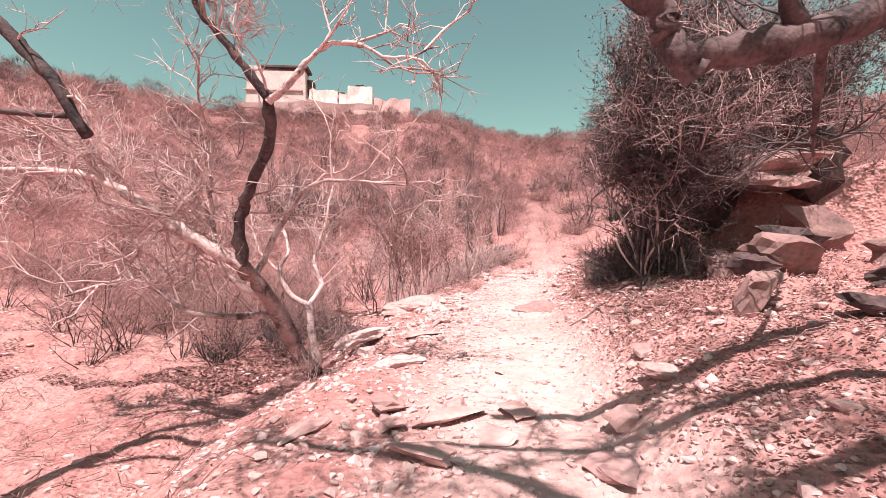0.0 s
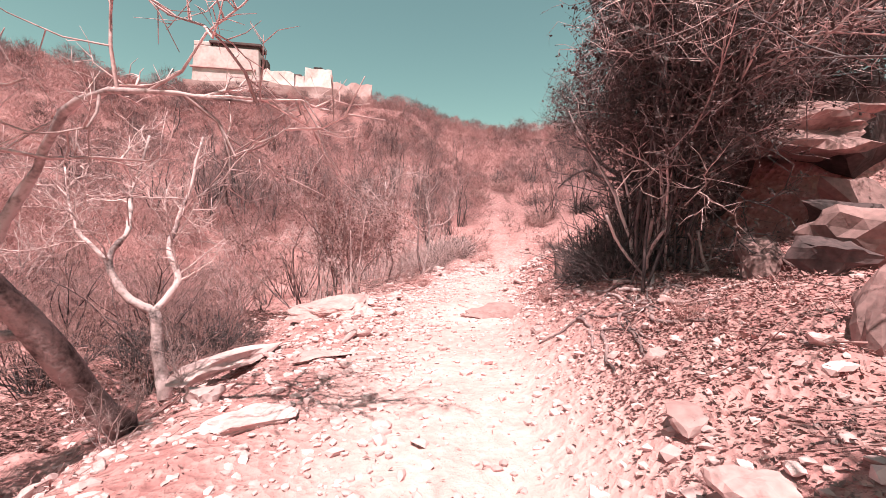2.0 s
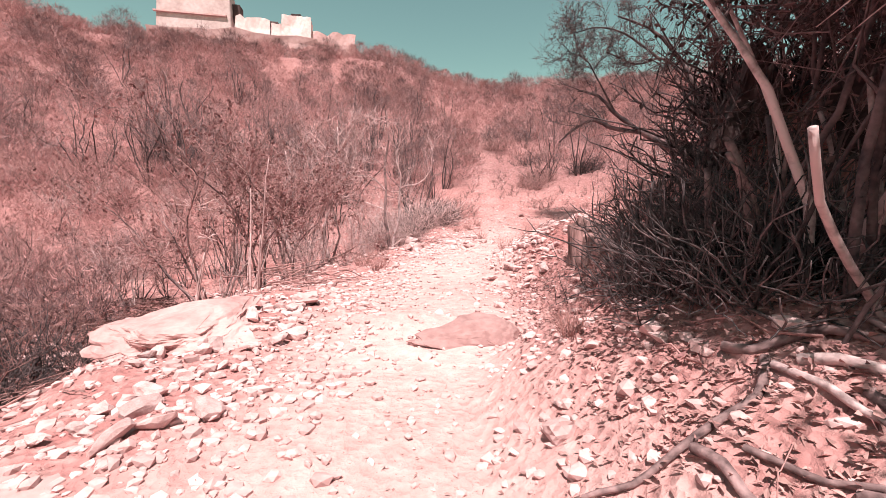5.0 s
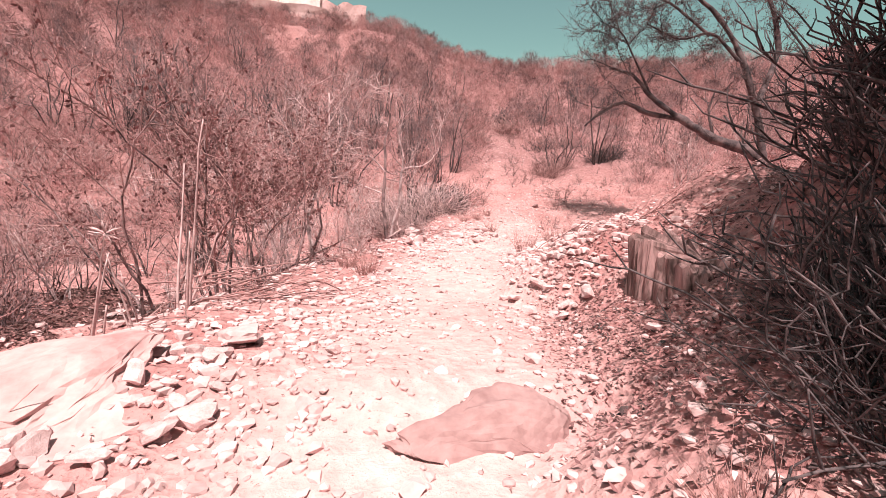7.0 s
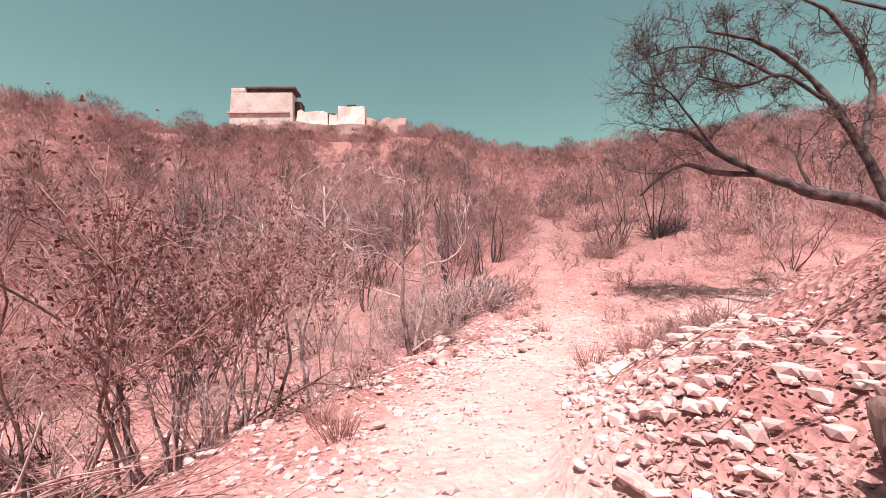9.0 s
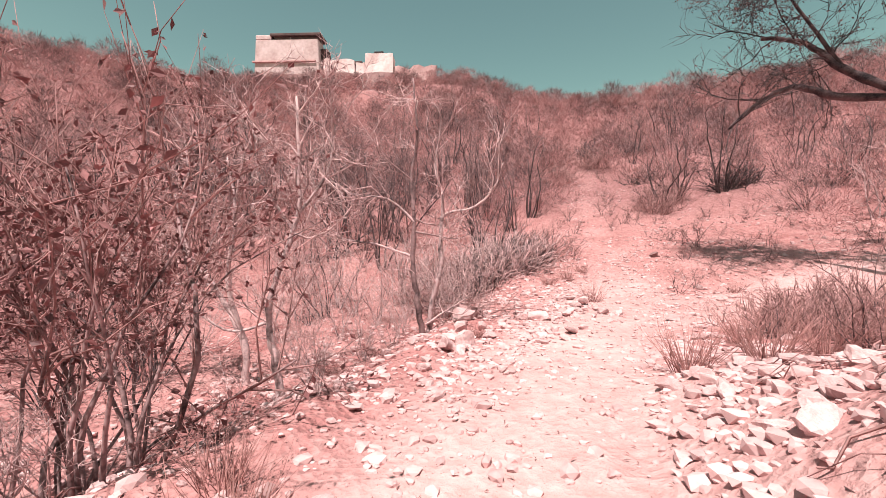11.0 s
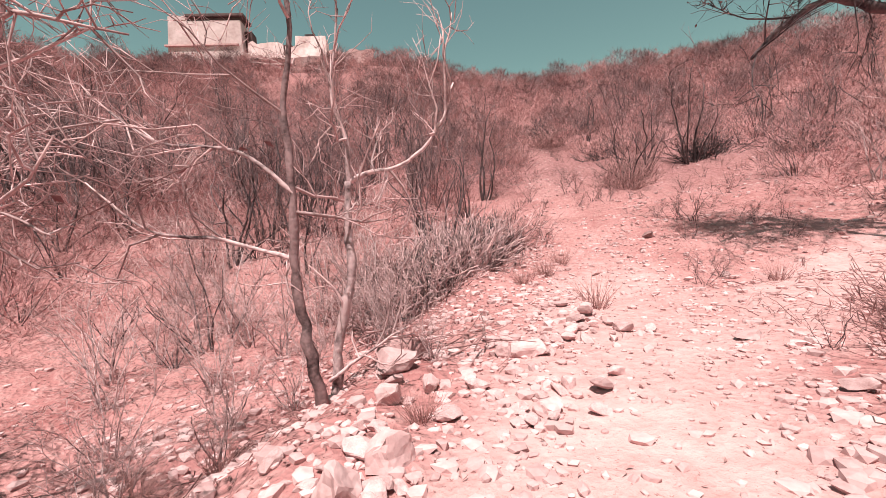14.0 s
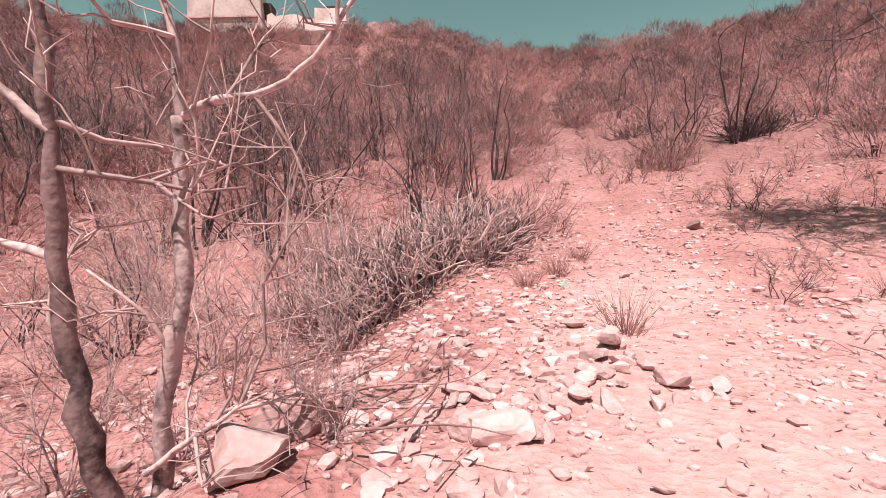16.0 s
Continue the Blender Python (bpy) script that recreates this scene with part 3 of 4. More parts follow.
B = (1.1, 17.85, 0.1)
limb_tree("twin_stemmed_tree", "slender bare tree with two pale crooked stems", B, [
    (rel(B, [(1.12, 17.75, -0.05), (1.05, 17.7, 0.6), (0.96, 17.75, 1.2), (1.0, 17.75, 1.85), (0.95, 17.8, 2.5), (1.05, 17.8, 3.2), (0.98, 17.8, 4.1)]), 0.055, 0.014, 1.3, BARK_MID),
    (rel(B, [(1.15, 17.95, -0.05), (1.28, 17.95, 0.7), (1.4, 17.95, 1.15), (1.38, 18.0, 1.6), (1.42, 18.0, 1.95)]), 0.05, 0.03, 0.4),
    (rel(B, [(1.42, 18.0, 1.95), (1.55, 18.0, 2.0), (1.95, 18.0, 2.1), (2.25, 18.0, 2.4), (2.4, 18.1, 2.8)]), 0.026, 0.007, 1.0),
    (rel(B, [(1.42, 18.0, 1.93), (1.42, 18.0, 2.3), (1.3, 18.1, 2.8), (1.4, 18.1, 3.5)]), 0.028, 0.008, 1.0),
    (rel(B, [(1.0, 17.75, 1.85), (0.6, 17.7, 2.2), (0.0, 17.6, 2.3), (-0.5, 17.6, 2.7)]), 0.022, 0.007, 1.3),
    (rel(B, [(0.97, 17.75, 1.3), (0.4, 17.7, 1.5), (-0.1, 17.6, 1.6), (-0.5, 17.5, 2.0)]), 0.02, 0.007, 1.0),
    (rel(B, [(1.15, 17.9, 0.2), (1.5, 17.8, 0.45), (1.9, 17.7, 0.7)]), 0.02, 0.006, 0.8),
], 21, TWIG_PALE, BARK_PALE, 2, 4, 0.95, 0.016)

B = (-0.3, 15.95, -0.3)
limb_tree("slender_tree", "slender bare tree with pale upswept branches", B, [
    (rel(B, [(-0.25, 15.9, -0.45), (-0.4, 15.95, 0.2), (-0.45, 16.0, 0.9), (-0.2, 16.1, 1.7), (-0.1, 16.1, 2.4), (-0.15, 16.1, 3.3)]), 0.055, 0.014, 1.3),
    (rel(B, [(-0.2, 16.1, 1.7), (-0.6, 16.1, 2.3), (-0.7, 16.1, 3.0)]), 0.025, 0.008, 1.0),
    (rel(B, [(-0.2, 16.1, 1.8), (0.2, 16.2, 2.4), (0.3, 16.2, 3.0)]), 0.025, 0.008, 1.0),
    (rel(B, [(-0.45, 16.0, 0.6), (-0.9, 15.9, 0.5), (-1.2, 15.8, 0.7)]), 0.02, 0.008, 0.6),
], 22, TWIG_PALE, BARK_PALE, 2, 5, 0.9, 0.015)

B = (-1.6, 17.2, at(-1.6, 17.2))
limb_tree("forked_tree", "low forked bare tree with pale spreading branches", B, [
    (rel(B, [(-1.5, 17.2, B[2] - 0.15), (-1.55, 17.2, 0.1), (-2.0, 17.2, 0.9), (-2.4, 17.2, 1.4), (-2.6, 17.2, 2.3)]), 0.06, 0.02, 1.2),
    (rel(B, [(-1.55, 17.2, 0.1), (-1.7, 17.1, 1.0), (-1.5, 17.0, 1.9), (-1.6, 17.0, 2.8)]), 0.045, 0.012, 1.2),
    (rel(B, [(-2.0, 17.2, 0.9), (-2.8, 17.0, 1.0), (-3.4, 16.9, 1.5)]), 0.03, 0.01, 1.0),
], 23, TWIG_PALE, BARK_PALE, 2, 5, 0.9, 0.015)


# ---- the great bush on the bank ----
def great_bush():
    rng = np.random.default_rng(40)
    ob = thing("great_bush", "large dark thicket of grey arching stems on the bank", "bush", (3.6, 7.2, at(3.6, 7.2)))
    base = np.array(ob.location)
    twigs, pale, white, ends = Wood(), Wood(), Wood(), []

    def inside(p):
        q = p + base
        if q[0] > 4.1 and q[1] < 8.8 and q[2] < 2.45 + 0.25 * noise.noise(Vector(q)):
            return False
        edge = 2.45 - 0.3 * min(1.0, max(0.0, q[2] - 2.3)) + 0.7 * noise.noise(Vector(q * 0.9)) + 0.85 * max(0.0, q[1] - 7.8) + 0.3 * max(0.0, 5.2 - q[1])
        return q[0] > edge and 4.3 < q[1] < 10.2

    for k in range(72):
        x, y = (rng.uniform(2.95, 3.7), rng.uniform(6.3, 7.4)) if k % 3 == 0 else (rng.uniform(4.7, 7.2), rng.uniform(8.5, 9.7))
        if k % 3:
            x = max(x, 3.4 + 0.85 * (y - 7.8))
        a = math.atan2(y - 7.9, x - 4.2)
        t = rng.uniform(0.05, 0.4) if k % 3 else rng.uniform(0.0, 0.22)
        h = rng.uniform(2.4, 4.2)
        lean = -0.55 if k % 3 else 0.0
        pts = crooked(rng, np.array((x, y, at(x, y) - 0.15)) - base, (math.cos(a) * t + lean * 0.6, math.sin(a) * t + lean, 1), h, 9, 0.13, 0.0)
        if not all(inside(q) for q in pts) and not k % 3:
            pts[:, 0] = pts[0, 0] + np.abs(pts[:, 0] - pts[0, 0]) * 0.7
        if k % 3:
            held = [q for q in pts if q[0] + base[0] > 2.6 + 0.85 * max(0.0, q[1] + base[1] - 7.8)]
            pts = np.array(held) if len(held) > 3 else pts[:4]
        r = rng.uniform(0.014, 0.026) if k % 6 == 0 else rng.uniform(0.007, 0.014)
        w = Wood()
        w.tube(pts, np.linspace(r, r * 0.35, len(pts)), 7)
        part("stem", w.mesh("stem", BARK_PALE if k % 12 == 0 else BARK_DARK), ob)
        # Shade and sunlight are put into the dark, grey and pale twig colours.
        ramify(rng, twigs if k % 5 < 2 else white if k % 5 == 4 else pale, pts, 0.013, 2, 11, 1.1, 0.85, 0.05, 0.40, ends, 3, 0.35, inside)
    for k in range(26):
        x, y = rng.uniform(3.05, 4.0), rng.uniform(6.5, 7.6)
        pts = crooked(rng, np.array((x, y, at(x, y) - 0.12)) - base, (rng.normal(-0.1, 0.25), rng.normal(0, 0.22), 1), rng.uniform(0.5, 1.3), 7, 0.13)
        r = rng.uniform(0.012, 0.026)
        w = Wood()
        w.tube(pts, np.linspace(r, r * 0.85, len(pts)), 7)
        part("cut_stem", w.mesh("cut_stem", (BARK_DARK, BARK_MID, BARK_MID, BARK_PALE)[k % 4]), ob)
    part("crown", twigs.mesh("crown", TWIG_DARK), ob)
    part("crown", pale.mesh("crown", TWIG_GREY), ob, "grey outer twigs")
    part("crown", white.mesh("crown", TWIG_PALE), ob, "pale twigs, sunlight put into their colour")
    # Leaves coloured dark, partly to deepen the bush's shade.
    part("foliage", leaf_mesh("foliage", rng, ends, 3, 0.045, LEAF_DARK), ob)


great_bush()


# ---- shrubs ----
rnd = np.random.default_rng(77)
BARE = [shrub_meshes(100 + k, 7, 1.8, 0.5, 1, 7, 0.016, BARK_PALE, TWIG_PALE) for k in range(4)]
BROWN = [shrub_meshes(120 + k, 8, 1.9, 0.75, 1, 6, 0.015, BARK_DARK, TWIG) for k in range(4)]
LEAFY = [shrub_meshes(140 + k, 6, 3.1, 0.32, 1, 8, 0.021, BARK_MID, TWIG, 5, LEAF_RED, first=0.5) for k in range(2)]
STICKS = [stick_meshes(160 + k, 130, 1.25, 0.55, TWIG_PALE) for k in range(3)]
STICKS_DARK = [stick_meshes(170 + k, 130, 1.2, 0.55, TWIG) for k in range(2)]

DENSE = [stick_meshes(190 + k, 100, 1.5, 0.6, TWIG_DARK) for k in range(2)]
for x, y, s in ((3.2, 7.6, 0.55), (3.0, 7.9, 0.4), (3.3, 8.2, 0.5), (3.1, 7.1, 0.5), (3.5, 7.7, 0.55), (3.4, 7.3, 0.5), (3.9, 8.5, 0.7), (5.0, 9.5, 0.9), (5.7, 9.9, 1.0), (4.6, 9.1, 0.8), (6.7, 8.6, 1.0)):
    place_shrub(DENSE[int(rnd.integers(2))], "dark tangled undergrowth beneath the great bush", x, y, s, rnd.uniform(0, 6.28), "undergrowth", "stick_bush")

BARE_LABEL = "bare pale many-stemmed thorn shrub beside the path"
for x, y, s in ((0.2, 21.5, 1.0), (-0.5, 21.2, 0.9), (-1.2, 21.7, 1.1), (0.7, 22.4, 1.2), (-0.3, 22.6, 1.1), (-1.9, 22.3, 1.2), (1.1, 21.3, 0.9), (-2.6, 21.2, 1.0), (0.4, 23.6, 1.3),
                (1.4, 20.6, 0.6), (-1.5, 6.5, 0.42), (-1.8, 5.9, 0.36), (-2.1, 6.6, 0.4), (-0.5, 17.2, 0.4), (-1.1, 16.2, 0.5), (0.7, 14.6, 0.4), (-0.6, 13.6, 0.75), (-1.6, 12.9, 0.8), (-0.2, 12.9, 0.5)):
    place_shrub(BARE[int(rnd.integers(4))], BARE_LABEL, x, y, s, rnd.uniform(0, 6.28), "shrubs beside the path")
for x, y, s in ((-0.2, 13.6, 1.08), (-0.9, 13.1, 1.12), (-1.3, 14.0, 1.2), (-2.1, 13.4, 1.1), (-0.6, 13.9, 1.0)):
    place_shrub(LEAFY[int(rnd.integers(2))], "tall shrub with withered dark leaves below the path", x, y, s, rnd.uniform(0, 6.28), "withered leafy shrubs")
for x, y, s in ((-0.6, 17.6, 0.55), (0.1, 17.9, 0.5), (-0.3, 18.8, 0.6), (0.3, 19.3, 0.55), (-1.4, 18.6, 0.7), (-1.0, 20.0, 0.8), (0.2, 20.4, 0.7), (-2.2, 19.6, 0.8), (-3.2, 18.4, 0.8), (-2.9, 20.6, 0.9), (2.05, 18.05, 0.33), (1.6, 18.9, 0.4)):
    place_shrub(BARE[int(rnd.integers(4))], "small bare thorn shrub on the stony slope", x, y, s, rnd.uniform(0, 6.28), "shrubs on the slope")
for x, y, s in ((-2.6, 9.6, 0.45), (-3.0, 10.4, 0.55), (-2.4, 10.7, 0.4), (-3.5, 9.2, 0.5), (-3.9, 10.0, 0.6), (-4.6, 8.9, 0.5)):
    place_shrub(DENSE[int(rnd.integers(2))], "dark tangled dead brush on the slope below the path", x, y, s, rnd.uniform(0, 6.28), "dead brush", "stick_bush")
for x, y, s in ((1.3, 21.9, 1.1), (2.1, 22.5, 1.15), (2.9, 23.2, 1.1), (0.7, 22.6, 1.1), (1.5, 23.2, 1.3), (2.3, 24.0, 1.2), (3.5, 24.4, 1.0), (2.6, 22.9, 1.0), (1.8, 22.1, 0.9)):
    place_shrub((STICKS + STICKS_DARK)[int(rnd.integers(5))], "thicket of pale upright fleshy sticks", x, y, s, rnd.uniform(0, 6.28), "stick thickets", "stick_bush")
    # Added dark sticks stand for the shade between the pale ones.
    place_shrub(DENSE[int(rnd.integers(2))], "dark sticks added inside the pale thicket for its shaded gaps", x + 0.15, y + 0.2, s * 0.72, rnd.uniform(0, 6.28), "dead sticks", "stick_bush")
for x, y, s in ((9.0, 29.5, 1.0), (10.2, 31.5, 1.1), (6.2, 38.0, 1.3), (9.6, 41.5, 1.5), (7.0, 43.0, 1.5)):
    place_shrub(STICKS_DARK[int(rnd.integers(2))], "thicket of pale upright fleshy sticks", x, y, s, rnd.uniform(0, 6.28), "stick thickets", "stick_bush")
for _ in range(30):
    x, y = rnd.uniform(-9, -2.6), rnd.uniform(8.2, 15)
    place_shrub(BROWN[int(rnd.integers(4))], "low tangled brown shrub on the slope below the path", x, y, rnd.uniform(0.4, 0.85), rnd.uniform(0, 6.28), "slope shrubs")
count = 0
while count < 150:
    if count < 88:
        x, y = rnd.uniform(-15, 0), rnd.uniform(6, 27)
    else:
        x, y = rnd.uniform(-30, 26), rnd.uniform(14, 36)
    u = x - float(path_x(y))
    if -4.2 < u < 2.2 or (u > 0 and y < 19) or (u < 0 and y < 9 and u > -6) or (0 < u < 6 and y < 27) or (-5 < u < 0 and 18 < y < 21.5) or (u > 0 and abs(y - 21) < 3) or (y > 13 and -6.5 < u < 0 and y < 22):
        continue
    brown = rnd.random() < 0.8
    place_shrub(BROWN[int(rnd.integers(4))] if brown else BARE[int(rnd.integers(4))],
                "bare brown thorn shrub on the hillside" if brown else "bare pale thorn shrub on the hillside", x, y,
                rnd.uniform(0.6, 1.2) if count < 88 else rnd.uniform(0.8, 1.5), rnd.uniform(0, 6.28), "hillside shrubs")
    count += 1


WEEDS = [shrub_meshes(195 + k, 5, 0.8, 0.8, 1, 4, 0.007, BARK_DARK, TWIG) for k in range(3)]
count = 0
while count < 100:
    x, y = rnd.uniform(4.5, 17), rnd.uniform(17.5, 30)
    u = x - float(path_x(y))
    if u < 1.2 or float(trodden(np.array([x]), np.array([y]))[0]) > 0.3:
        continue
    place_shrub(WEEDS[int(rnd.integers(3))], "small dry brown weed on the open ground", x, y, rnd.uniform(0.5, 1.1), rnd.uniform(0, 6.28), "dry weeds", "weed")
    count += 1
for _ in range(70):
    y = rnd.uniform(22.5, 48)
    x = float(path_x(y)) + rnd.choice((-1, 1)) * rnd.uniform(0.35, 2.8)
    place_shrub(WEEDS[int(rnd.integers(3))], "small dry brown weed at the edge of the hill path", x, y, rnd.uniform(0.6, 1.5), rnd.uniform(0, 6.28), "dry weeds", "weed")
for x, y, s in ((6.5, 16.5, 0.6), (7.2, 17.5, 0.75), (6.0, 15.7, 0.5), (8.2, 18.2, 0.8), (5.7, 16.9, 0.4), (7.9, 16.5, 0.8), (9.3, 17.6, 0.9)):
    place_shrub(BROWN[int(rnd.integers(4))], "low brown thorn shrub at the edge of the open ground", x, y, s, rnd.uniform(0, 6.28), "low shrubs")
for x, y, s in ((6.2, 17.3, 0.6), (6.8, 17.7, 0.7), (7.5, 18.3, 0.8), (6.6, 16.7, 0.55), (7.6, 17.2, 0.8), (8.3, 17.6, 0.8)):
    place_shrub(STICKS_DARK[int(rnd.integers(2))], "dense reddish dry bush at the edge of the open ground", x, y, s, rnd.uniform(0, 6.28), "dry bushes", "stick_bush")
for x, y, s in ((13.4, 32.0, 1.1), (14.1, 32.5, 1.0), (12.6, 44.0, 1.3), (9.9, 45.0, 1.2), (11.0, 36.5, 1.0), (16.5, 30.5, 1.1)):
    place_shrub(DENSE[int(rnd.integers(2))], "dark clump of upright sticks on the hillside", x, y, s, rnd.uniform(0, 6.28), "dark clumps", "stick_bush")
TREES = [shrub_meshes(180 + k, 5, 3.0, 0.6, 2, 4, 0.035, BARK_DARK, TWIG_GREY, lift=0.08) for k in range(3)]
count = 0
while count < 122:
    x, y = (rnd.uniform(-22, 32), rnd.uniform(25, 52)) if count < 72 else (rnd.uniform(-14, 4), rnd.uniform(25, 36))
    u = x - float(path_x(y))
    if abs(u) < 2.6 or (u > 0 and y < 28):
        continue
    ob = place_shrub(TREES[int(rnd.integers(3))], "round-headed bare grey tree on the hillside", x, y, rnd.uniform(0.75, 1.35), rnd.uniform(0, 6.28), "hillside trees", "small_tree")
    tagged(ob, category="tree")
    count += 1


# ---- far brush ----
def far_brush(number, blades, seed, near, far, grow, mat, west=False):
    """Round-headed bare bushes, each a cloud of fine twigs; west: only on the slope below the path."""
    rng = np.random.default_rng(seed)
    r = np.sqrt(rng.uniform(near ** 2, far ** 2, number * 2))
    a = np.radians(rng.uniform(-72, 62, number * 2))
    cx, cy = 1 + r * np.sin(a), 4 + r * np.cos(a)
    keep = (np.abs(cx - path_x(cy)) > np.where(cy > 49, 0, np.where(cy > 28, 0.8, 1.4) * grow)) & (fbm(cx / 5, cy / 5, 60, 2) > -0.42) & ~((np.abs(cx + 26) < 16) & (np.abs(cy - 90) < 6))
    side = cx - path_x(cy)
    keep &= (side < 0) | (side > 12) | (cy > 50) | (fbm(cx / 4, cy / 4, 63, 2) > 0.06 - 0.02 * np.clip(cy - 30, -8, 12))
    if west:
        keep &= (cx - path_x(cy) < -5.2 - 1.5 * fbm(cx / 3, cy / 3, 61, 2)) & (cy > 9.5 + 0.25 * np.abs(cx)) & ((cy < 13) | (cx - path_x(cy) < -8.0 - 0.25 * (cy - 13)))
    cx, cy = cx[keep][:number], cy[keep][:number]
    n = len(cx)
    size = rng.uniform(0.6, 1.25, n) * grow * np.interp(np.hypot(cx, cy), (20, 60), (0.85, 1.2))
    base = np.repeat(np.stack([cx, cy, land(cx, cy) - 0.1], 1), blades, 0)
    dist = np.hypot(base[:, 0], base[:, 1])
    size = np.repeat(size, blades)[:, None]
    m = n * blades
    ang, rad, hi = rng.uniform(0, 2 * math.pi, m), np.sqrt(rng.random(m)), rng.random(m) ** 0.7
    width = np.sin(np.clip(hi, 0.08, 0.97) * math.pi) ** 0.6
    start = base + size * np.stack([np.cos(ang) * rad * width * 0.75, np.sin(ang) * rad * width * 0.75, hi * 1.35], 1)
    way = np.stack([np.cos(ang) * rad, np.sin(ang) * rad, 0.4 + hi * 0.5], 1) + rng.normal(0, 0.45, (m, 3))
    way /= np.linalg.norm(way, axis=1)[:, None]
    tip = start + way * size * rng.uniform(0.16, 0.45, (m, 1))
    side = np.cross(way, rng.normal(0, 1, (m, 3)))
    side /= np.linalg.norm(side, axis=1)[:, None] + 1e-9
    w = (rng.uniform(0.005, 0.013, m) * np.interp(dist, (20, 90), (0.6, 2.4)))[:, None]
    v = np.stack([start + side * w, start - side * w, tip], 1).reshape(-1, 3)
    return raw_mesh("hill_brush", v, np.arange(m * 3).reshape(-1, 3), mat)


tagged(new("hill_brush", far_brush(5400, 180, 8, 22, 78, 1.08, BRUSH)), "bare reddish-brown thorn scrub covering the hillside", "scrub", kind="stuff")
tagged(new("slope_brush", far_brush(1500, 170, 14, 8, 30, 0.8, BRUSH, True)), "dark tangled bare thorn scrub filling the slope below the path", "scrub", kind="stuff")
tagged(new("slope_brush", far_brush(450, 200, 15, 8, 17, 0.75, BRUSH_GREY, True)), "grey tangled brush on the slope beside the crooked tree", "scrub", kind="stuff")
tagged(new("hill_trees", far_brush(620, 430, 12, 25, 70, 1.5, BRUSH_GREY)), "round-headed bare grey trees on the far hillside", "scrub", kind="stuff")


for x, y, s in ((-3.1, 9.3, 0.45), (-3.7, 10.2, 0.55), (-4.6, 9.5, 0.5), (-4.3, 11.2, 0.6), (-5.3, 10.4, 0.55), (-3.3, 11.6, 0.6), (-5.8, 11.8, 0.7), (-6.3, 9.6, 0.5), (-2.7, 10.7, 0.4), (-4.9, 12.4, 0.7)):
    place_shrub(BROWN[int(rnd.integers(4))], "low tangled brown shrub on the slope below the path", x, y, s, rnd.uniform(0, 6.28), "slope shrubs")


# ---- stones ----
def set_stone(me, x, y, s, turn, label, group, name="stone", tilt=(0, 0), up=0.0):
    ob = new(name, me)
    ob.location = (x, y, at(x, y) + up)
    ob.rotation_euler = (tilt[0], tilt[1], turn)
    ob.scale = (s, s, s)
    return tagged(ob, label, "stone", group)


PEBBLES = [rock_mesh(200 + k, (1.0, rnd.uniform(0.6, 0.9), rnd.uniform(0.4, 0.7)), STONE, 2, 0.22) for k in range(10)]
placed = 0
while placed < 130:
    y = rnd.uniform(2.2, 24)
    side = rnd.random()
    if side < 0.5:
        u = -rnd.uniform(0.7, 2.6)
    elif side < 0.85:
        u = rnd.uniform(0.9, 2.6)
    else:
        u = rnd.uniform(-5, -2)
    if 8 < y < 9.6 and u > 0:
        continue
    x = float(path_x(y)) + u
    set_stone(PEBBLES[int(rnd.integers(10))], x, y, rnd.uniform(0.06, 0.2), rnd.uniform(0, 6.28), "pale angular stone lying by the path", "loose stones",
              tilt=(rnd.normal(0, 0.2), rnd.normal(0, 0.2)))
    placed += 1


for cx, cy, r, n in ((4.2, 14.0, 0.9, 50), (3.2, 11.4, 0.5, 24), (0.0, 9.3, 0.5, 22), (2.7, 17.9, 1.0, 30), (-0.2, 8.2, 0.6, 22), (3.9, 19.2, 0.7, 18), (1.7, 16.4, 0.35, 12)):
    for _ in range(n):
        a, o = rnd.uniform(0, 6.28), r * math.sqrt(rnd.random())
        set_stone(PEBBLES[int(rnd.integers(10))], cx + o * math.cos(a), cy + o * math.sin(a) * 1.3, rnd.uniform(0.09, 0.26), rnd.uniform(0, 6.28),
                  "pale angular stone heaped beside the path", "heaped stones", tilt=(rnd.normal(0, 0.25), rnd.normal(0, 0.25)))


def gravel(number):
    rng = np.random.default_rng(9)
    base = bmesh.new()
    bmesh.ops.create_icosphere(base, subdivisions=1, radius=1.0)
    bv = np.array([v.co for v in base.verts])
    bf = np.array([[v.index for v in f.verts] for f in base.faces])
    base.free()
    y = 1.5 + 23 * rng.random(number) ** 1.2
    u = rng.normal(0, 1.6, number)
    u = np.where(np.abs(u) < 0.5, u * 2.5, u) + np.where(rng.random(number) < 0.3, -2.0, 0)
    x = path_x(y) + u
    s = rng.uniform(0.010, 0.040, number) * np.where(rng.random(number) < 0.12, 1.8, 1)
    v = bv[None] * (1 + rng.normal(0, 0.22, (number, len(bv), 1))) * s[:, None, None] * np.stack([np.ones(number), rng.uniform(0.6, 1, number), rng.uniform(0.4, 0.7, number)], 1)[:, None, :]
    a = rng.uniform(0, 6.28, number)
    c, sn = np.cos(a)[:, None], np.sin(a)[:, None]
    v = np.stack([v[..., 0] * c - v[..., 1] * sn + x[:, None], v[..., 0] * sn + v[..., 1] * c + y[:, None], v[..., 2] + (land(x, y) + s * 0.15)[:, None]], -1)
    f = (bf[None] + (np.arange(number) * len(bv))[:, None, None]).reshape(-1, 3)
    return raw_mesh("gravel", v.reshape(-1, 3), f, GRAVEL)


tagged(new("gravel", gravel(9500)), "loose pale gravel strewn over the path", "gravel", kind="stuff")


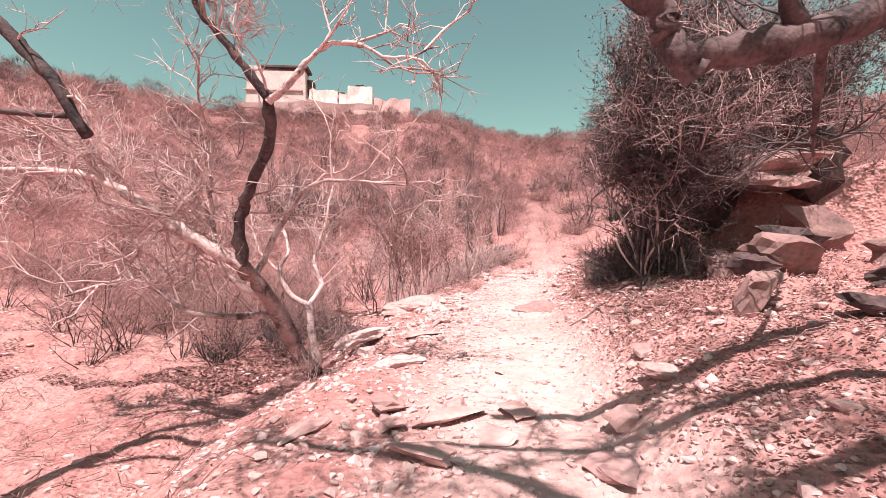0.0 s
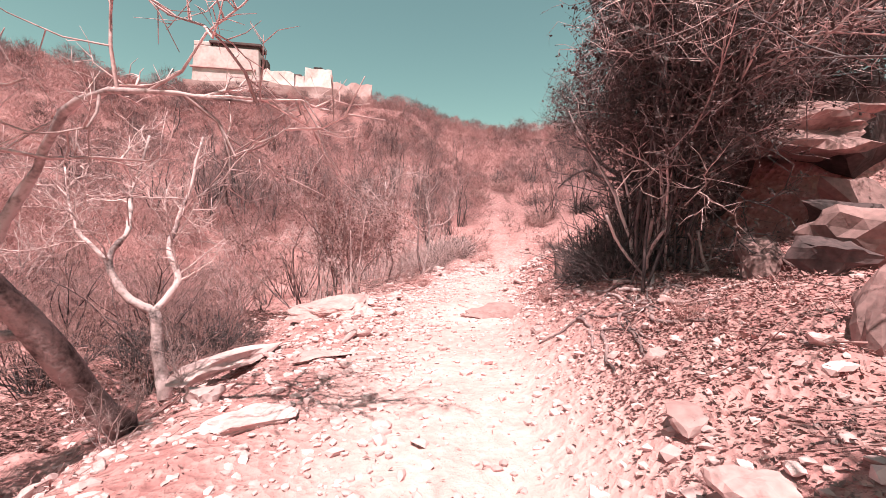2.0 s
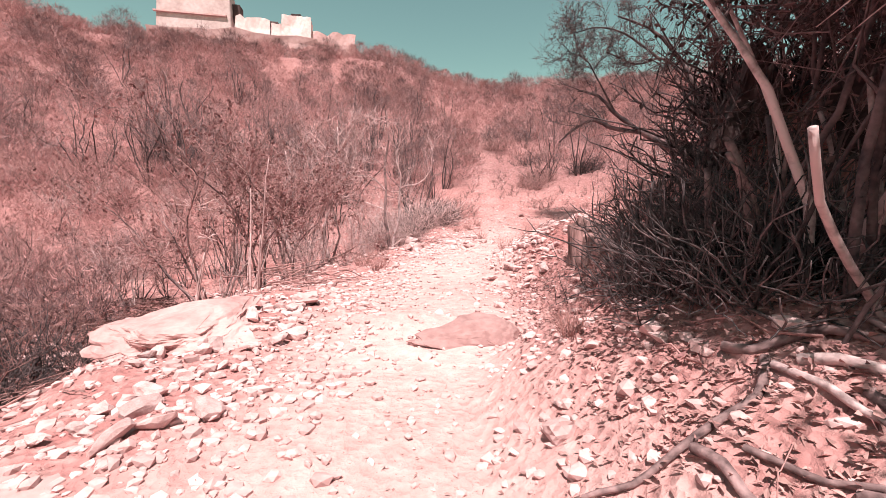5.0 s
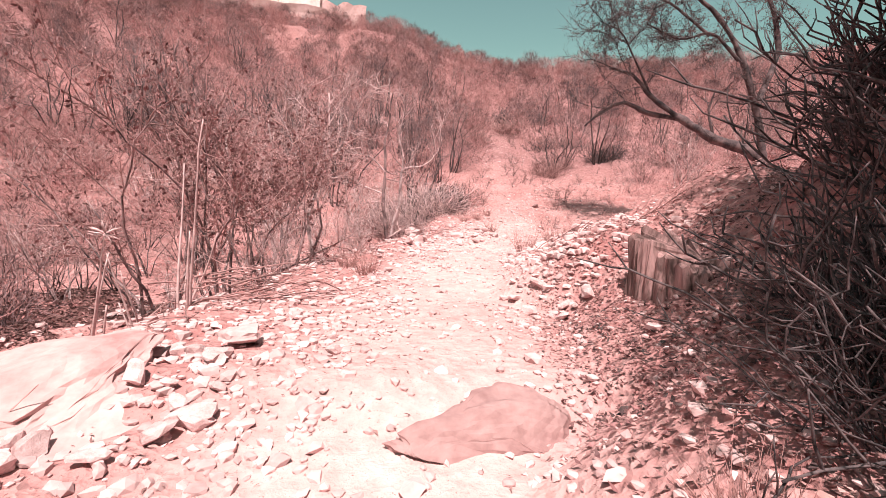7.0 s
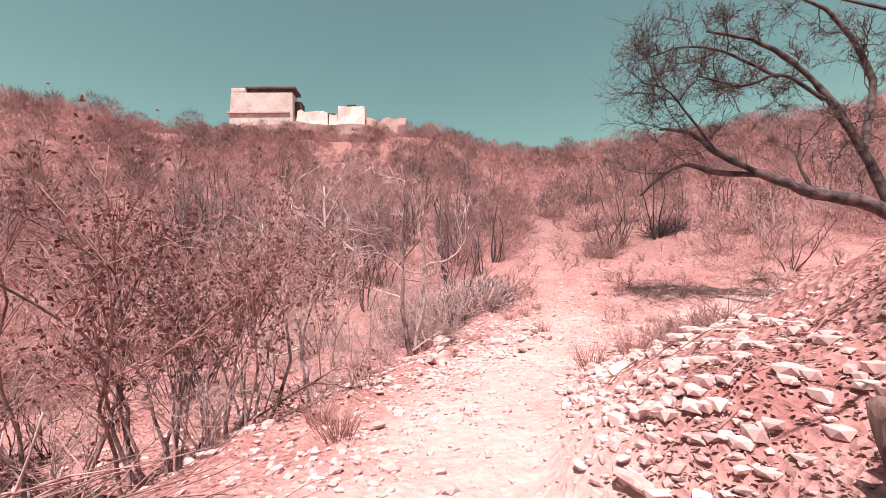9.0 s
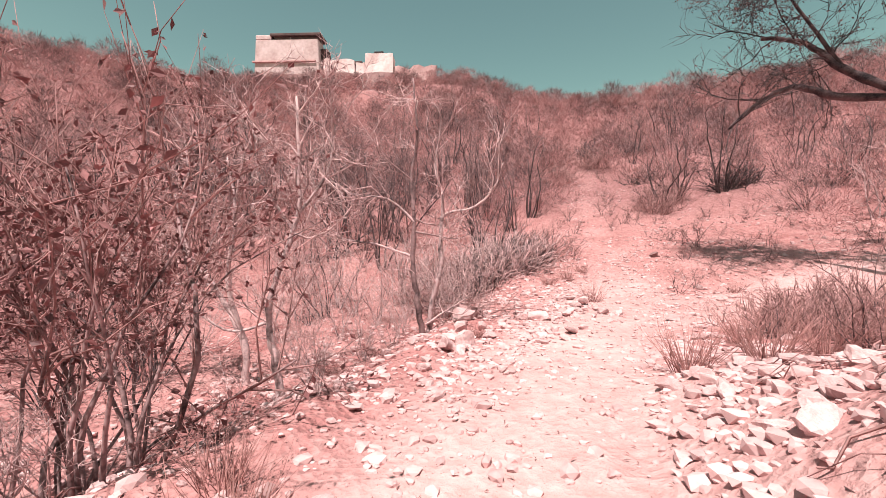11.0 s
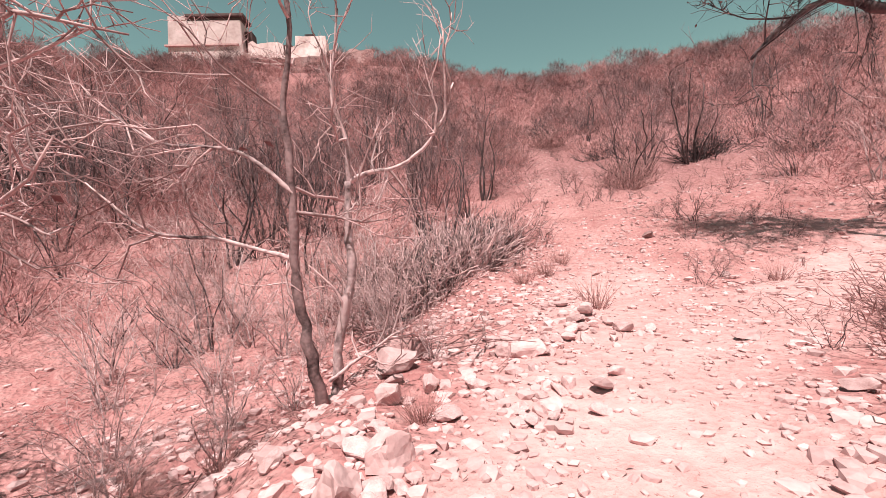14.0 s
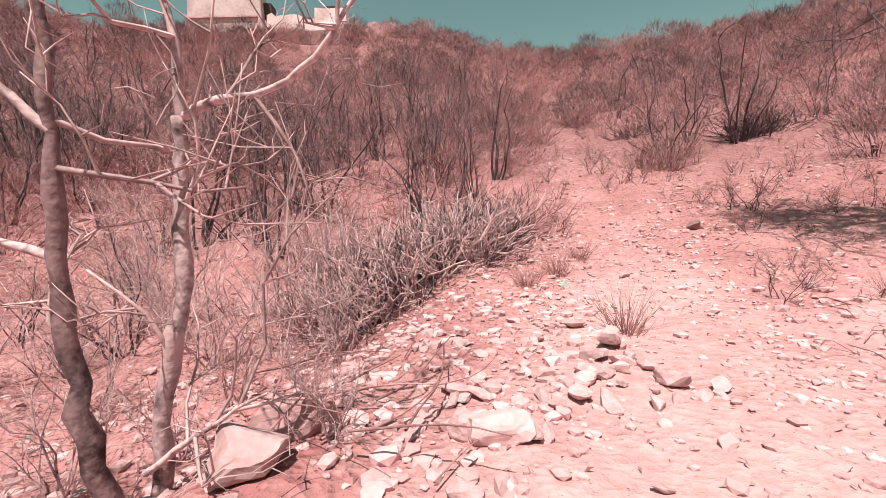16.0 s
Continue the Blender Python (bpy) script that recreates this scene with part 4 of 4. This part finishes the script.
def scree(number, seed, u_lo, u_hi, y_lo, y_hi, s_lo, s_hi, patchy):
    """Bigger loose stones, too many to count."""
    rng = np.random.default_rng(seed)
    base = bmesh.new()
    bmesh.ops.create_icosphere(base, subdivisions=1, radius=1.0)
    bv = np.array([v.co for v in base.verts])
    bf = np.array([[v.index for v in f.verts] for f in base.faces])
    base.free()
    y = rng.uniform(y_lo, y_hi, number)
    u = rng.uniform(u_lo, u_hi, number) + rng.normal(0, 0.15, number)
    x = path_x(y) + u
    keep = fbm(x * 0.6, y * 0.6, 44, 2) > patchy
    if u_hi - u_lo > 6:
        keep &= np.abs(u) > 0.8
    x, y = x[keep], y[keep]
    n = len(x)
    s = rng.uniform(s_lo, s_hi, n)
    v = np.clip(bv[None] * (1 + rng.normal(0, 0.25, (n, len(bv), 1))), -0.75, 0.75) * s[:, None, None] * np.stack([np.ones(n), rng.uniform(0.5, 1, n), rng.uniform(0.35, 0.65, n)], 1)[:, None, :]
    a = rng.uniform(0, 6.28, n)
    c, sn = np.cos(a)[:, None], np.sin(a)[:, None]
    v = np.stack([v[..., 0] * c - v[..., 1] * sn + x[:, None], v[..., 0] * sn + v[..., 1] * c + y[:, None], v[..., 2] + (land(x, y) + s * 0.12)[:, None]], -1)
    f = (bf[None] + (np.arange(n) * len(bv))[:, None, None]).reshape(-1, 3)
    tagged(new("scree", raw_mesh("scree", v.reshape(-1, 3), f, GRAVEL)), "loose pale stones scattered beside the path", "stones", kind="stuff")


scree(4200, 19, -14, 10, 2, 36, 0.03, 0.085, -0.12)
scree(1000, 20, -2.6, -0.4, 6.5, 11.5, 0.022, 0.07, -0.6)
scree(500, 21, -2.7, -0.6, 14.5, 21, 0.03, 0.10, -0.6)
scree(800, 25, -6.0, -2.4, 10, 21, 0.025, 0.11, -0.25)
scree(600, 22, 0.8, 2.4, 11, 17, 0.03, 0.10, -0.6)
scree(500, 23, -1.0, 1.0, 20, 46, 0.03, 0.09, -0.3)
scree(700, 24, 1.0, 8.0, 17, 28, 0.03, 0.09, -0.15)


# ---- slabs and boulders along the path ----
def boulder(seed, dims, x, y, turn, label, tilt=(0, 0), up=0.0, mat=SLAB, strata=0.0, sub=3, boxy=0.6, rough=0.28):
    return set_stone(rock_mesh(seed, dims, mat, sub, rough, boxy, strata), x, y, 1, turn, label, "", "boulder", tilt, up)


boulder(301, (0.52, 1.6, 0.26), -1.3, 6.95, -0.2, "long tilted pale stone slab at the path's edge", (0.05, -0.10), 0.10, STONE, boxy=0.9)
boulder(302, (0.36, 0.4, 0.2), -1.05, 5.9, 0.4, "rounded white stone at the tree's foot", mat=STONE)
boulder(303, (1.4, 1.9, 0.5), -0.62, 9.35, 0.3, "broad flat pale stone slab at the path's edge", (0.05, -0.10), -0.2, boxy=0.8, rough=0.26, sub=5)
boulder(313, (1.0, 0.8, 0.22), -0.35, 7.3, 0.5, "flat pinkish slab bedded at the path's edge", (0.02, 0.0), -0.14, SLAB, boxy=0.85, sub=5)
boulder(314, (0.8, 0.6, 0.2), -0.5, 5.5, 1.0, "flat pale slab bedded at the path's edge", (0.02, 0.0), -0.11, STONE, boxy=0.85, sub=5)
boulder(304, (0.5, 0.35, 0.18), 0.35, 10.0, 0.3, "flat white stone on the path", mat=STONE)
boulder(352, (1.6, 1.05, 0.46), 2.3, 9.15, 0.35, "low reddish rock ledge across the path", (0.05, 0.03), -0.28, SLAB, 0.05, 5, 0.75, 0.36)
boulder(306, (0.55, 0.34, 0.66), 3.15, 4.35, 0.3, "upright brown rock on the bank", (0.1, 0.25), -0.05, ROCK, boxy=0.9)
boulder(307, (0.3, 0.25, 0.14), 0.12, 4.1, 0.5, "pale flat stone set in the path")
boulder(308, (0.3, 0.3, 0.12), -0.45, 3.7, 1.5, "pinkish flat stone set in the path")
boulder(309, (0.22, 0.6, 0.14), -1.2, 3.7, -0.6, "narrow pale stone at the path's edge")
boulder(310, (0.34, 0.22, 0.18), 6.58, 23.0, 0.2, "dark rounded stone lying on the path", mat=ROCK)
boulder(312, (0.24, 0.2, 0.15), 2.25, 4.95, 0.5, "pale stone on the littered bank")
for k, (x, y, dx, dy, dz, tn) in enumerate(((4.5, 5.6, 1.0, 0.8, 0.6, 0.3), (5.2, 6.3, 1.2, 0.9, 0.7, 0.8), (4.3, 6.5, 0.7, 0.5, 0.5, 1.2), (3.9, 5.3, 0.6, 0.45, 0.35, 0.1),
                                            (5.8, 5.2, 1.4, 0.8, 0.5, 0.2), (4.9, 4.6, 0.8, 0.6, 0.3, 0.6), (6.3, 7.0, 1.3, 1.0, 0.9, 0.4), (3.75, 3.7, 0.6, 0.4, 0.22, 0.3),
                                            (4.0, 6.0, 0.55, 0.4, 0.55, 0.9))):
    # Every second rock takes the colour with shade put in.
    boulder(330 + k, (dx, dy, dz), x, y, tn, "dark weathered layered rock in the bank", (rnd.normal(0, 0.1), rnd.normal(0, 0.1)), 0, SHADED_ROCK if k % 2 else ROCK, 0.16)


for k, (x, y, dx, dy, dz, tn) in enumerate(((1.75, 17.2, 0.3, 0.24, 0.2, 0.2), (1.83, 16.3, 0.38, 0.3, 0.26, 0.7), (1.66, 16.1, 0.3, 0.26, 0.2, 1.9), (2.07, 17.44, 0.22, 0.18, 0.18, 1.0),
                                            (2.94, 18.07, 0.34, 0.24, 0.2, 0.4), (2.72, 18.15, 0.26, 0.2, 0.15, 2.0), (3.92, 19.4, 0.3, 0.22, 0.18, 1.2), (5.07, 18.14, 0.36, 0.2, 0.14, 0.1),
                                            (2.85, 16.95, 0.24, 0.2, 0.15, 0.6), (2.14, 7.2, 0.18, 0.16, 0.14, 0.3), (1.76, 17.72, 0.46, 0.32, 0.24, 0.3))):
    boulder(350 + k, (dx, dy, dz), x, y, tn, "pale squarish stone lying at the path's edge", (rnd.normal(0, 0.08), rnd.normal(0, 0.08)), -0.01, STONE, boxy=0.75, sub=3, rough=0.2)
boulder(370, (0.8, 0.5, 0.35), 1.8, 18.2, 0.6, "brown sloping rock behind the twin-stemmed tree", (0.2, 0.1), -0.1, SLAB, boxy=0.8)
boulder(371, (3.2, 2.5, 0.85), 5.6, 7.75, 0.4, "great overhanging layered reddish rock above a dark hollow", (0.05, 0.04), 2.62 - at(5.6, 7.75), ROCK, 0.12, 4, 0.8, 0.3)
# Rocks coloured near black in place of the hollow's deep shade.
boulder(374, (1.3, 1.0, 1.5), 5.5, 8.55, 0.5, "rock at the back of the hollow, its shade put into the colour", (0, 0), -0.5, SHADED_ROCK, 0.15, 3, 0.8)
boulder(372, (1.6, 1.4, 1.7), 6.5, 7.9, 0.2, "rock at the back of the hollow, its shade put into the colour", (0, 0), -0.2, SHADED_ROCK, 0.15, 3, 0.8)
boulder(373, (1.0, 0.8, 1.5), 4.75, 9.15, 0.9, "rock beside the hollow, its shade put into the colour", (0, 0.1), -0.2, SHADED_ROCK, 0.15, 3, 0.8)
for k, (x, y, dx, dy, dz, tn) in enumerate(((0.0, 3.9, 0.8, 0.55, 0.16, 0.3), (0.45, 3.55, 0.5, 0.4, 0.14, 1.1), (-0.55, 4.2, 0.5, 0.4, 0.15, 0.6), (0.75, 4.05, 0.55, 0.4, 0.13, 2.0), (-0.1, 3.2, 0.6, 0.4, 0.13, 0.2),
                                            (1.5, 3.5, 0.5, 0.4, 0.2, 0.5), (1.95, 3.75, 0.32, 0.36, 0.15, 1.3), (2.05, 4.35, 0.3, 0.22, 0.14, 0.2), (1.2, 3.0, 0.6, 0.5, 0.16, 0.9))):
    boulder(380 + k, (dx, dy, dz), x, y, tn, "brown flat rock bedded in the stony path", (rnd.normal(0, 0.06), rnd.normal(0, 0.06)), -0.02, SLAB, 0.1, 3, 0.85, 0.22)


def ribbed_rock(x, y, turn, width, depth, height):
    """A standing rock split into upright ribs, with a broken top."""
    nu, nv = 168, 16
    v, f = [], []
    for j in range(nv + 1):
        h = j / nv
        for i in range(nu):
            a = 2 * math.pi * i / nu
            rib = 0.10 * abs(math.sin(i * 0.55 + 2.0 * noise.noise(Vector((i * 0.17, h * 0.6, 3))))) + 0.03 * abs(math.sin(i * 1.7))
            r = 1 - rib * (1.2 + 0.8 * noise.noise(Vector((i * 0.3, h, 2)))) + 0.16 * noise.noise(Vector((math.cos(a) * 1.6, math.sin(a) * 1.6, h * 0.8))) + 0.05 * noise.noise(Vector((i * 0.5, h * 2.5, 7)))
            r *= 1.0 - 0.16 * h
            c, sn = math.cos(a), math.sin(a)
            k = (abs(c) ** 2.6 + abs(sn) ** 2.6) ** (-1 / 2.6)
            top = height * (1 + 0.25 * noise.noise(Vector((i * 0.12, 5, 0))) + 0.12 * noise.noise(Vector((i * 0.5, 9, 0))) + 0.22 * c)
            v.append((c * k * r * width / 2 + 0.16 * h, sn * k * r * depth / 2, -0.2 + (top + 0.2) * h))
    for j in range(nv):
        for i in range(nu):
            q = (i + 1) % nu
            f.append((j * nu + i, j * nu + q, (j + 1) * nu + q, (j + 1) * nu + i))
    v.append((0, 0, height * 0.97))
    for i in range(nu):
        f.append((nv * nu + i, nv * nu + (i + 1) % nu, len(v) - 1))
    ob = new("ribbed_rock", raw_mesh("ribbed_rock", v, f, RIBBED))
    ob.location = (x, y, at(x, y) - 0.42)
    ob.rotation_euler[2] = turn
    return tagged(ob, "upright ribbed brown rock standing out of the bank", "rock")


ribbed_rock(3.9, 10.1, 1.75, 1.2, 0.8, 0.52)


# ---- roots, litter, grass ----
def roots():
    rng = np.random.default_rng(66)
    ob = thing("bush_roots", "pale twisted roots spreading down the bank", "roots", (2.9, 6.2, at(2.9, 6.2)))
    base = np.array(ob.location)
    for k in range(20):
        x, y = rng.uniform(2.3, 3.3), rng.uniform(5.8, 7.0)
        a = rng.uniform(-2.3, -1.0)
        pts = []
        for s in np.linspace(0, rng.uniform(0.5, 1.2), 9):
            a += rng.normal(0, 0.25)
            pts.append((x, y))
            x, y = x + math.cos(a) * 0.11, y + math.sin(a) * 0.11
        xy = np.array(pts)
        z = land(xy[:, 0], xy[:, 1]) + rng.uniform(0.0, 0.035, len(xy))
        r = rng.uniform(0.010, 0.028)
        w = Wood()
        w.tube(smoothed(np.column_stack([xy, z]) - base, 2), np.linspace(r, r * 0.5, 17), 6)
        part("root", w.mesh("root", BARK_MID if k % 4 else BARK_PALE), ob)


roots()


def litter(number):
    rng = np.random.default_rng(71)
    y = rng.uniform(1.5, 12, number)
    x = path_x(y) + 0.75 + 0.5 * rng.random(number) + 0.35 * fbm(y * 0.8, y * 0.3, 90, 2) + rng.gamma(1.6, 0.8, number)
    left = rng.random(number) < 0.25
    x = np.where(left, path_x(y) - 2 - np.abs(rng.normal(0, 2.5, number)), x)
    y = np.where(left, rng.uniform(2, 24, number), y)
    x = np.where(left, path_x(y) - 2 - np.abs(rng.normal(0, 2.5, number)), x)
    z = land(x, y) + 0.012
    s = rng.uniform(0.010, 0.028, number)
    a = rng.uniform(0, 6.28, number)
    ax = np.stack([np.cos(a), np.sin(a), rng.normal(0, 0.25, number)], 1) * s[:, None]
    bx = np.stack([-np.sin(a), np.cos(a), rng.normal(0, 0.3, number)], 1) * (s * 0.4)[:, None]
    p = np.stack([x, y, z], 1)
    up = np.array([0, 0, 1]) * (s * 0.25)[:, None]
    v = np.stack([p - ax, p + bx + up, p + ax, p - bx + up], 1).reshape(-1, 3)
    o = np.arange(number)[:, None] * 4
    f = np.concatenate([o + np.array([[0, 1, 2]]), o + np.array([[0, 2, 3]])])
    return raw_mesh("leaf_litter", v, f, LITTER)


tagged(new("leaf_litter", litter(26000)), "dry fallen leaves on the bank and slope", "leaf litter", kind="stuff")


def debris(number):
    rng = np.random.default_rng(74)
    y, x = rng.uniform(2, 32, number), rng.uniform(-9, 15, number)
    keep = rng.random(number) > 0.8 * trodden(x, y)
    x, y = x[keep], y[keep]
    n = len(x)
    s, a = rng.uniform(0.008, 0.03, n), rng.uniform(0, 6.28, n)
    ax = np.stack([np.cos(a), np.sin(a), rng.normal(0, 0.3, n)], 1) * s[:, None]
    bx = np.stack([-np.sin(a), np.cos(a), rng.normal(0, 0.4, n)], 1) * (s * 0.45)[:, None]
    p = np.stack([x, y, land(x, y) + 0.012], 1)
    v = np.stack([p - ax, p + bx + np.array([0, 0, 0.006]), p + ax], 1).reshape(-1, 3)
    return raw_mesh("debris", v, np.arange(n * 3).reshape(-1, 3), LITTER)


tagged(new("debris", debris(60000)), "dry leaf and bark scraps strewn over the ground", "leaf litter", kind="stuff")


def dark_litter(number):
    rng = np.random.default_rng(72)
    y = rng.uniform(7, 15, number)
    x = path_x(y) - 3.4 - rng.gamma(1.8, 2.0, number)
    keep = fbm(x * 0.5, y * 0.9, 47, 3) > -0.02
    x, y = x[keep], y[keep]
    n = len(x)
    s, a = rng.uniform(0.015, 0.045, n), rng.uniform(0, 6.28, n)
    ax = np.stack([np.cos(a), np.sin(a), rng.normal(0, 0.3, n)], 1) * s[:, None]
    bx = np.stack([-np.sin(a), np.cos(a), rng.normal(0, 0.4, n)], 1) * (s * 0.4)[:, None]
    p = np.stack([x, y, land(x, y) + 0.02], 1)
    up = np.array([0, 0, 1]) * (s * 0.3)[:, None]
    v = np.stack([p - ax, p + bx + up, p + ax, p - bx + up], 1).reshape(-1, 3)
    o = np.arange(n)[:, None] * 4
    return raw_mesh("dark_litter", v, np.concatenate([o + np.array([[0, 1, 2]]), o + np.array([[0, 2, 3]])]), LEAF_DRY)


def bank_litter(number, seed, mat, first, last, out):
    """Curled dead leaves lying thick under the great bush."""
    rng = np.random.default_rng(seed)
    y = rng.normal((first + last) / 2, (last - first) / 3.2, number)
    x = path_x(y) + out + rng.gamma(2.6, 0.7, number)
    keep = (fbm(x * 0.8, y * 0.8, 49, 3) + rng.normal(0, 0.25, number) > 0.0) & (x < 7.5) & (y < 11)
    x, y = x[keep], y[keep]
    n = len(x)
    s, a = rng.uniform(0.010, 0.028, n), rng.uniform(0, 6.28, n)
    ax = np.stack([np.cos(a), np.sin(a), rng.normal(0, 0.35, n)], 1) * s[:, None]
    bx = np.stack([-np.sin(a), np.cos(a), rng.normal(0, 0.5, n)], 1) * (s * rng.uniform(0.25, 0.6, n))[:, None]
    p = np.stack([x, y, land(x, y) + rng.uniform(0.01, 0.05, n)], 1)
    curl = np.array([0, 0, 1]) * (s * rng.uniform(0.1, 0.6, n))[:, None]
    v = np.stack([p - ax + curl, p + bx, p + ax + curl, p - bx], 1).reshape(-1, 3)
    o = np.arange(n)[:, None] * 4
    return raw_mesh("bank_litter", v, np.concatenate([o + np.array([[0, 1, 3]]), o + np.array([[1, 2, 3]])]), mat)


tagged(new("bank_litter", bank_litter(6500, 73, LEAF_RED, 6.0, 10.6, 0.7)), "curled brown dead leaves lying thick beneath the great bush", "leaf litter", kind="stuff")
# Leaf litter, its colour darkened further for the shade under the bush.
tagged(new("bank_litter", bank_litter(7000, 74, LEAF_DARK, 7.0, 10.8, 1.0)), "dark leaves lying beneath the great bush, darkened for its shade", "leaf litter", kind="stuff")
tagged(new("bank_litter", bank_litter(15000, 75, LITTER, 3.4, 8.0, 0.7)), "pale dry leaves strewn over the bank", "leaf litter", kind="stuff")
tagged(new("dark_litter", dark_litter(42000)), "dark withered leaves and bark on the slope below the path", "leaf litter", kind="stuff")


def stalk(x, y, height, lean, seed, head):
    """A tall dry flower stalk, forked low, with or without a pale seed head."""
    rng = np.random.default_rng(seed)
    ob = thing("dry_stalk", "tall pale dry stalk with a seed head" if head else "tall pale dry flower stalk at the path's edge", "plant", (x, y, at(x, y)), "dry stalks")
    for k in range(3):
        w = Wood()
        h = height * (1, 0.8, 0.45)[k]
        pts = crooked(rng, (rng.normal(0, 0.04), rng.normal(0, 0.04), -0.05), (lean + rng.normal(0, 0.12), rng.normal(0, 0.1), 1), h, 7, 0.05)
        w.tube(pts, np.linspace(0.014, 0.006, len(pts)), 5)
        part("stem", w.mesh("stem", TWIG_PALE), ob)
        if head and k == 0:
            w = Wood()
            for _ in range(16):
                q = crooked(rng, pts[-1], rng.normal(0, 1, 3) + np.array([0, 0, 0.4]), 0.11, 2, 0.2)
                w.tube(q, (0.006, 0.008, 0.004), 4)
            part("seed_head", w.mesh("seed_head", TWIG_PALE), ob)


stalk(-0.45, 10.9, 1.75, 0.0, 1, False)
stalk(-1.15, 10.7, 1.25, 0.15, 2, True)
stalk(-1.5, 11.9, 1.1, -0.2, 3, False)
stalk(-0.75, 11.6, 0.9, 0.3, 4, False)


def brushwood(x, y, seed, number=45):
    rng = np.random.default_rng(seed)
    w = Wood()
    for _ in range(number):
        a = rng.normal(0.6, 0.5)
        p = (rng.normal(0, 0.4), rng.normal(0, 0.3), rng.uniform(0.02, 0.25))
        pts = crooked(rng, p, (math.cos(a), math.sin(a), rng.normal(0.1, 0.15)), rng.uniform(0.4, 1.1), 5, 0.12)
        r = rng.uniform(0.004, 0.012)
        w.tube(pts, np.linspace(r, r * 0.4, len(pts)), 4)
    ob = new("brushwood", w.mesh("brushwood", TWIG))
    ob.location = (x, y, at(x, y))
    tagged(ob, "heap of dry fallen brushwood by the path", "brushwood", kind="stuff")


brushwood(-0.1, 11.2, 5)
brushwood(1.9, 18.4, 6, 16)
brushwood(-2.6, 9.2, 7)


def fallen_twigs(number):
    rng = np.random.default_rng(73)
    w = Wood()
    for _ in range(number):
        y = rng.uniform(3, 26)
        u = -rng.uniform(2.2, 9) if rng.random() < 0.7 else rng.uniform(1.4, 4.5)
        x = float(path_x(y)) + u
        a, ln = rng.uniform(0, 6.28), rng.uniform(0.15, 0.7)
        xs = x + np.cumsum(np.full(4, ln / 4) * np.cos(a + rng.normal(0, 0.4, 4)))
        ys = y + np.cumsum(np.full(4, ln / 4) * np.sin(a + rng.normal(0, 0.4, 4)))
        zs = land(xs, ys) + 0.01 + np.abs(rng.normal(0, 0.05, 4))
        r = rng.uniform(0.003, 0.009)
        w.tube(np.column_stack([xs, ys, zs]), np.linspace(r, r * 0.5, 4), 3)
    return w.mesh("fallen_twigs", TWIG)


tagged(new("fallen_twigs", fallen_twigs(2600)), "dry fallen twigs strewn over the slope", "twigs", kind="stuff")


def tuft_mesh(seed, blades, height):
    rng = np.random.default_rng(seed)
    w = Wood()
    for _ in range(blades):
        a, o = rng.uniform(0, 6.28), rng.uniform(0, 0.12)
        pts = crooked(rng, (math.cos(a) * o, math.sin(a) * o, -0.03), (math.cos(a) * 0.5, math.sin(a) * 0.5, 1), height * rng.uniform(0.5, 1), 3, 0.15)
        w.tube(pts, (0.004, 0.003, 0.002, 0.001), 3)
    return w.mesh("tuft", GRASS)


TUFTS = [tuft_mesh(400 + k, 70, 0.55) for k in range(3)]
for x, y, s in ((4.2, 19.7, 1.0), (4.0, 15.3, 1.2), (4.5, 15.0, 1.2), (1.0, 12.9, 1.0), (0.7, 13.3, 0.9), (2.0, 16.9, 0.6), (3.6, 21.4, 0.9), (4.1, 21.9, 1.0), (4.6, 22.6, 0.9),
                (2.5, 7.9, 0.6), (2.7, 5.3, 0.5), (-0.2, 17.3, 0.7), (0.5, 17.2, 0.6), (5.2, 16.6, 1.1), (5.6, 15.9, 1.2), (6.4, 17.6, 1.0), (7.2, 20.4, 0.8)):
    ob = thing("grass_tuft", "dry reddish tuft of grass by the path", "grass", (x, y, at(x, y)), "grass tufts")
    ob.scale = (s, s, s)
    ob.rotation_euler[2] = rnd.uniform(0, 6.28)
    part("tuft", TUFTS[int(rnd.integers(3))], ob)
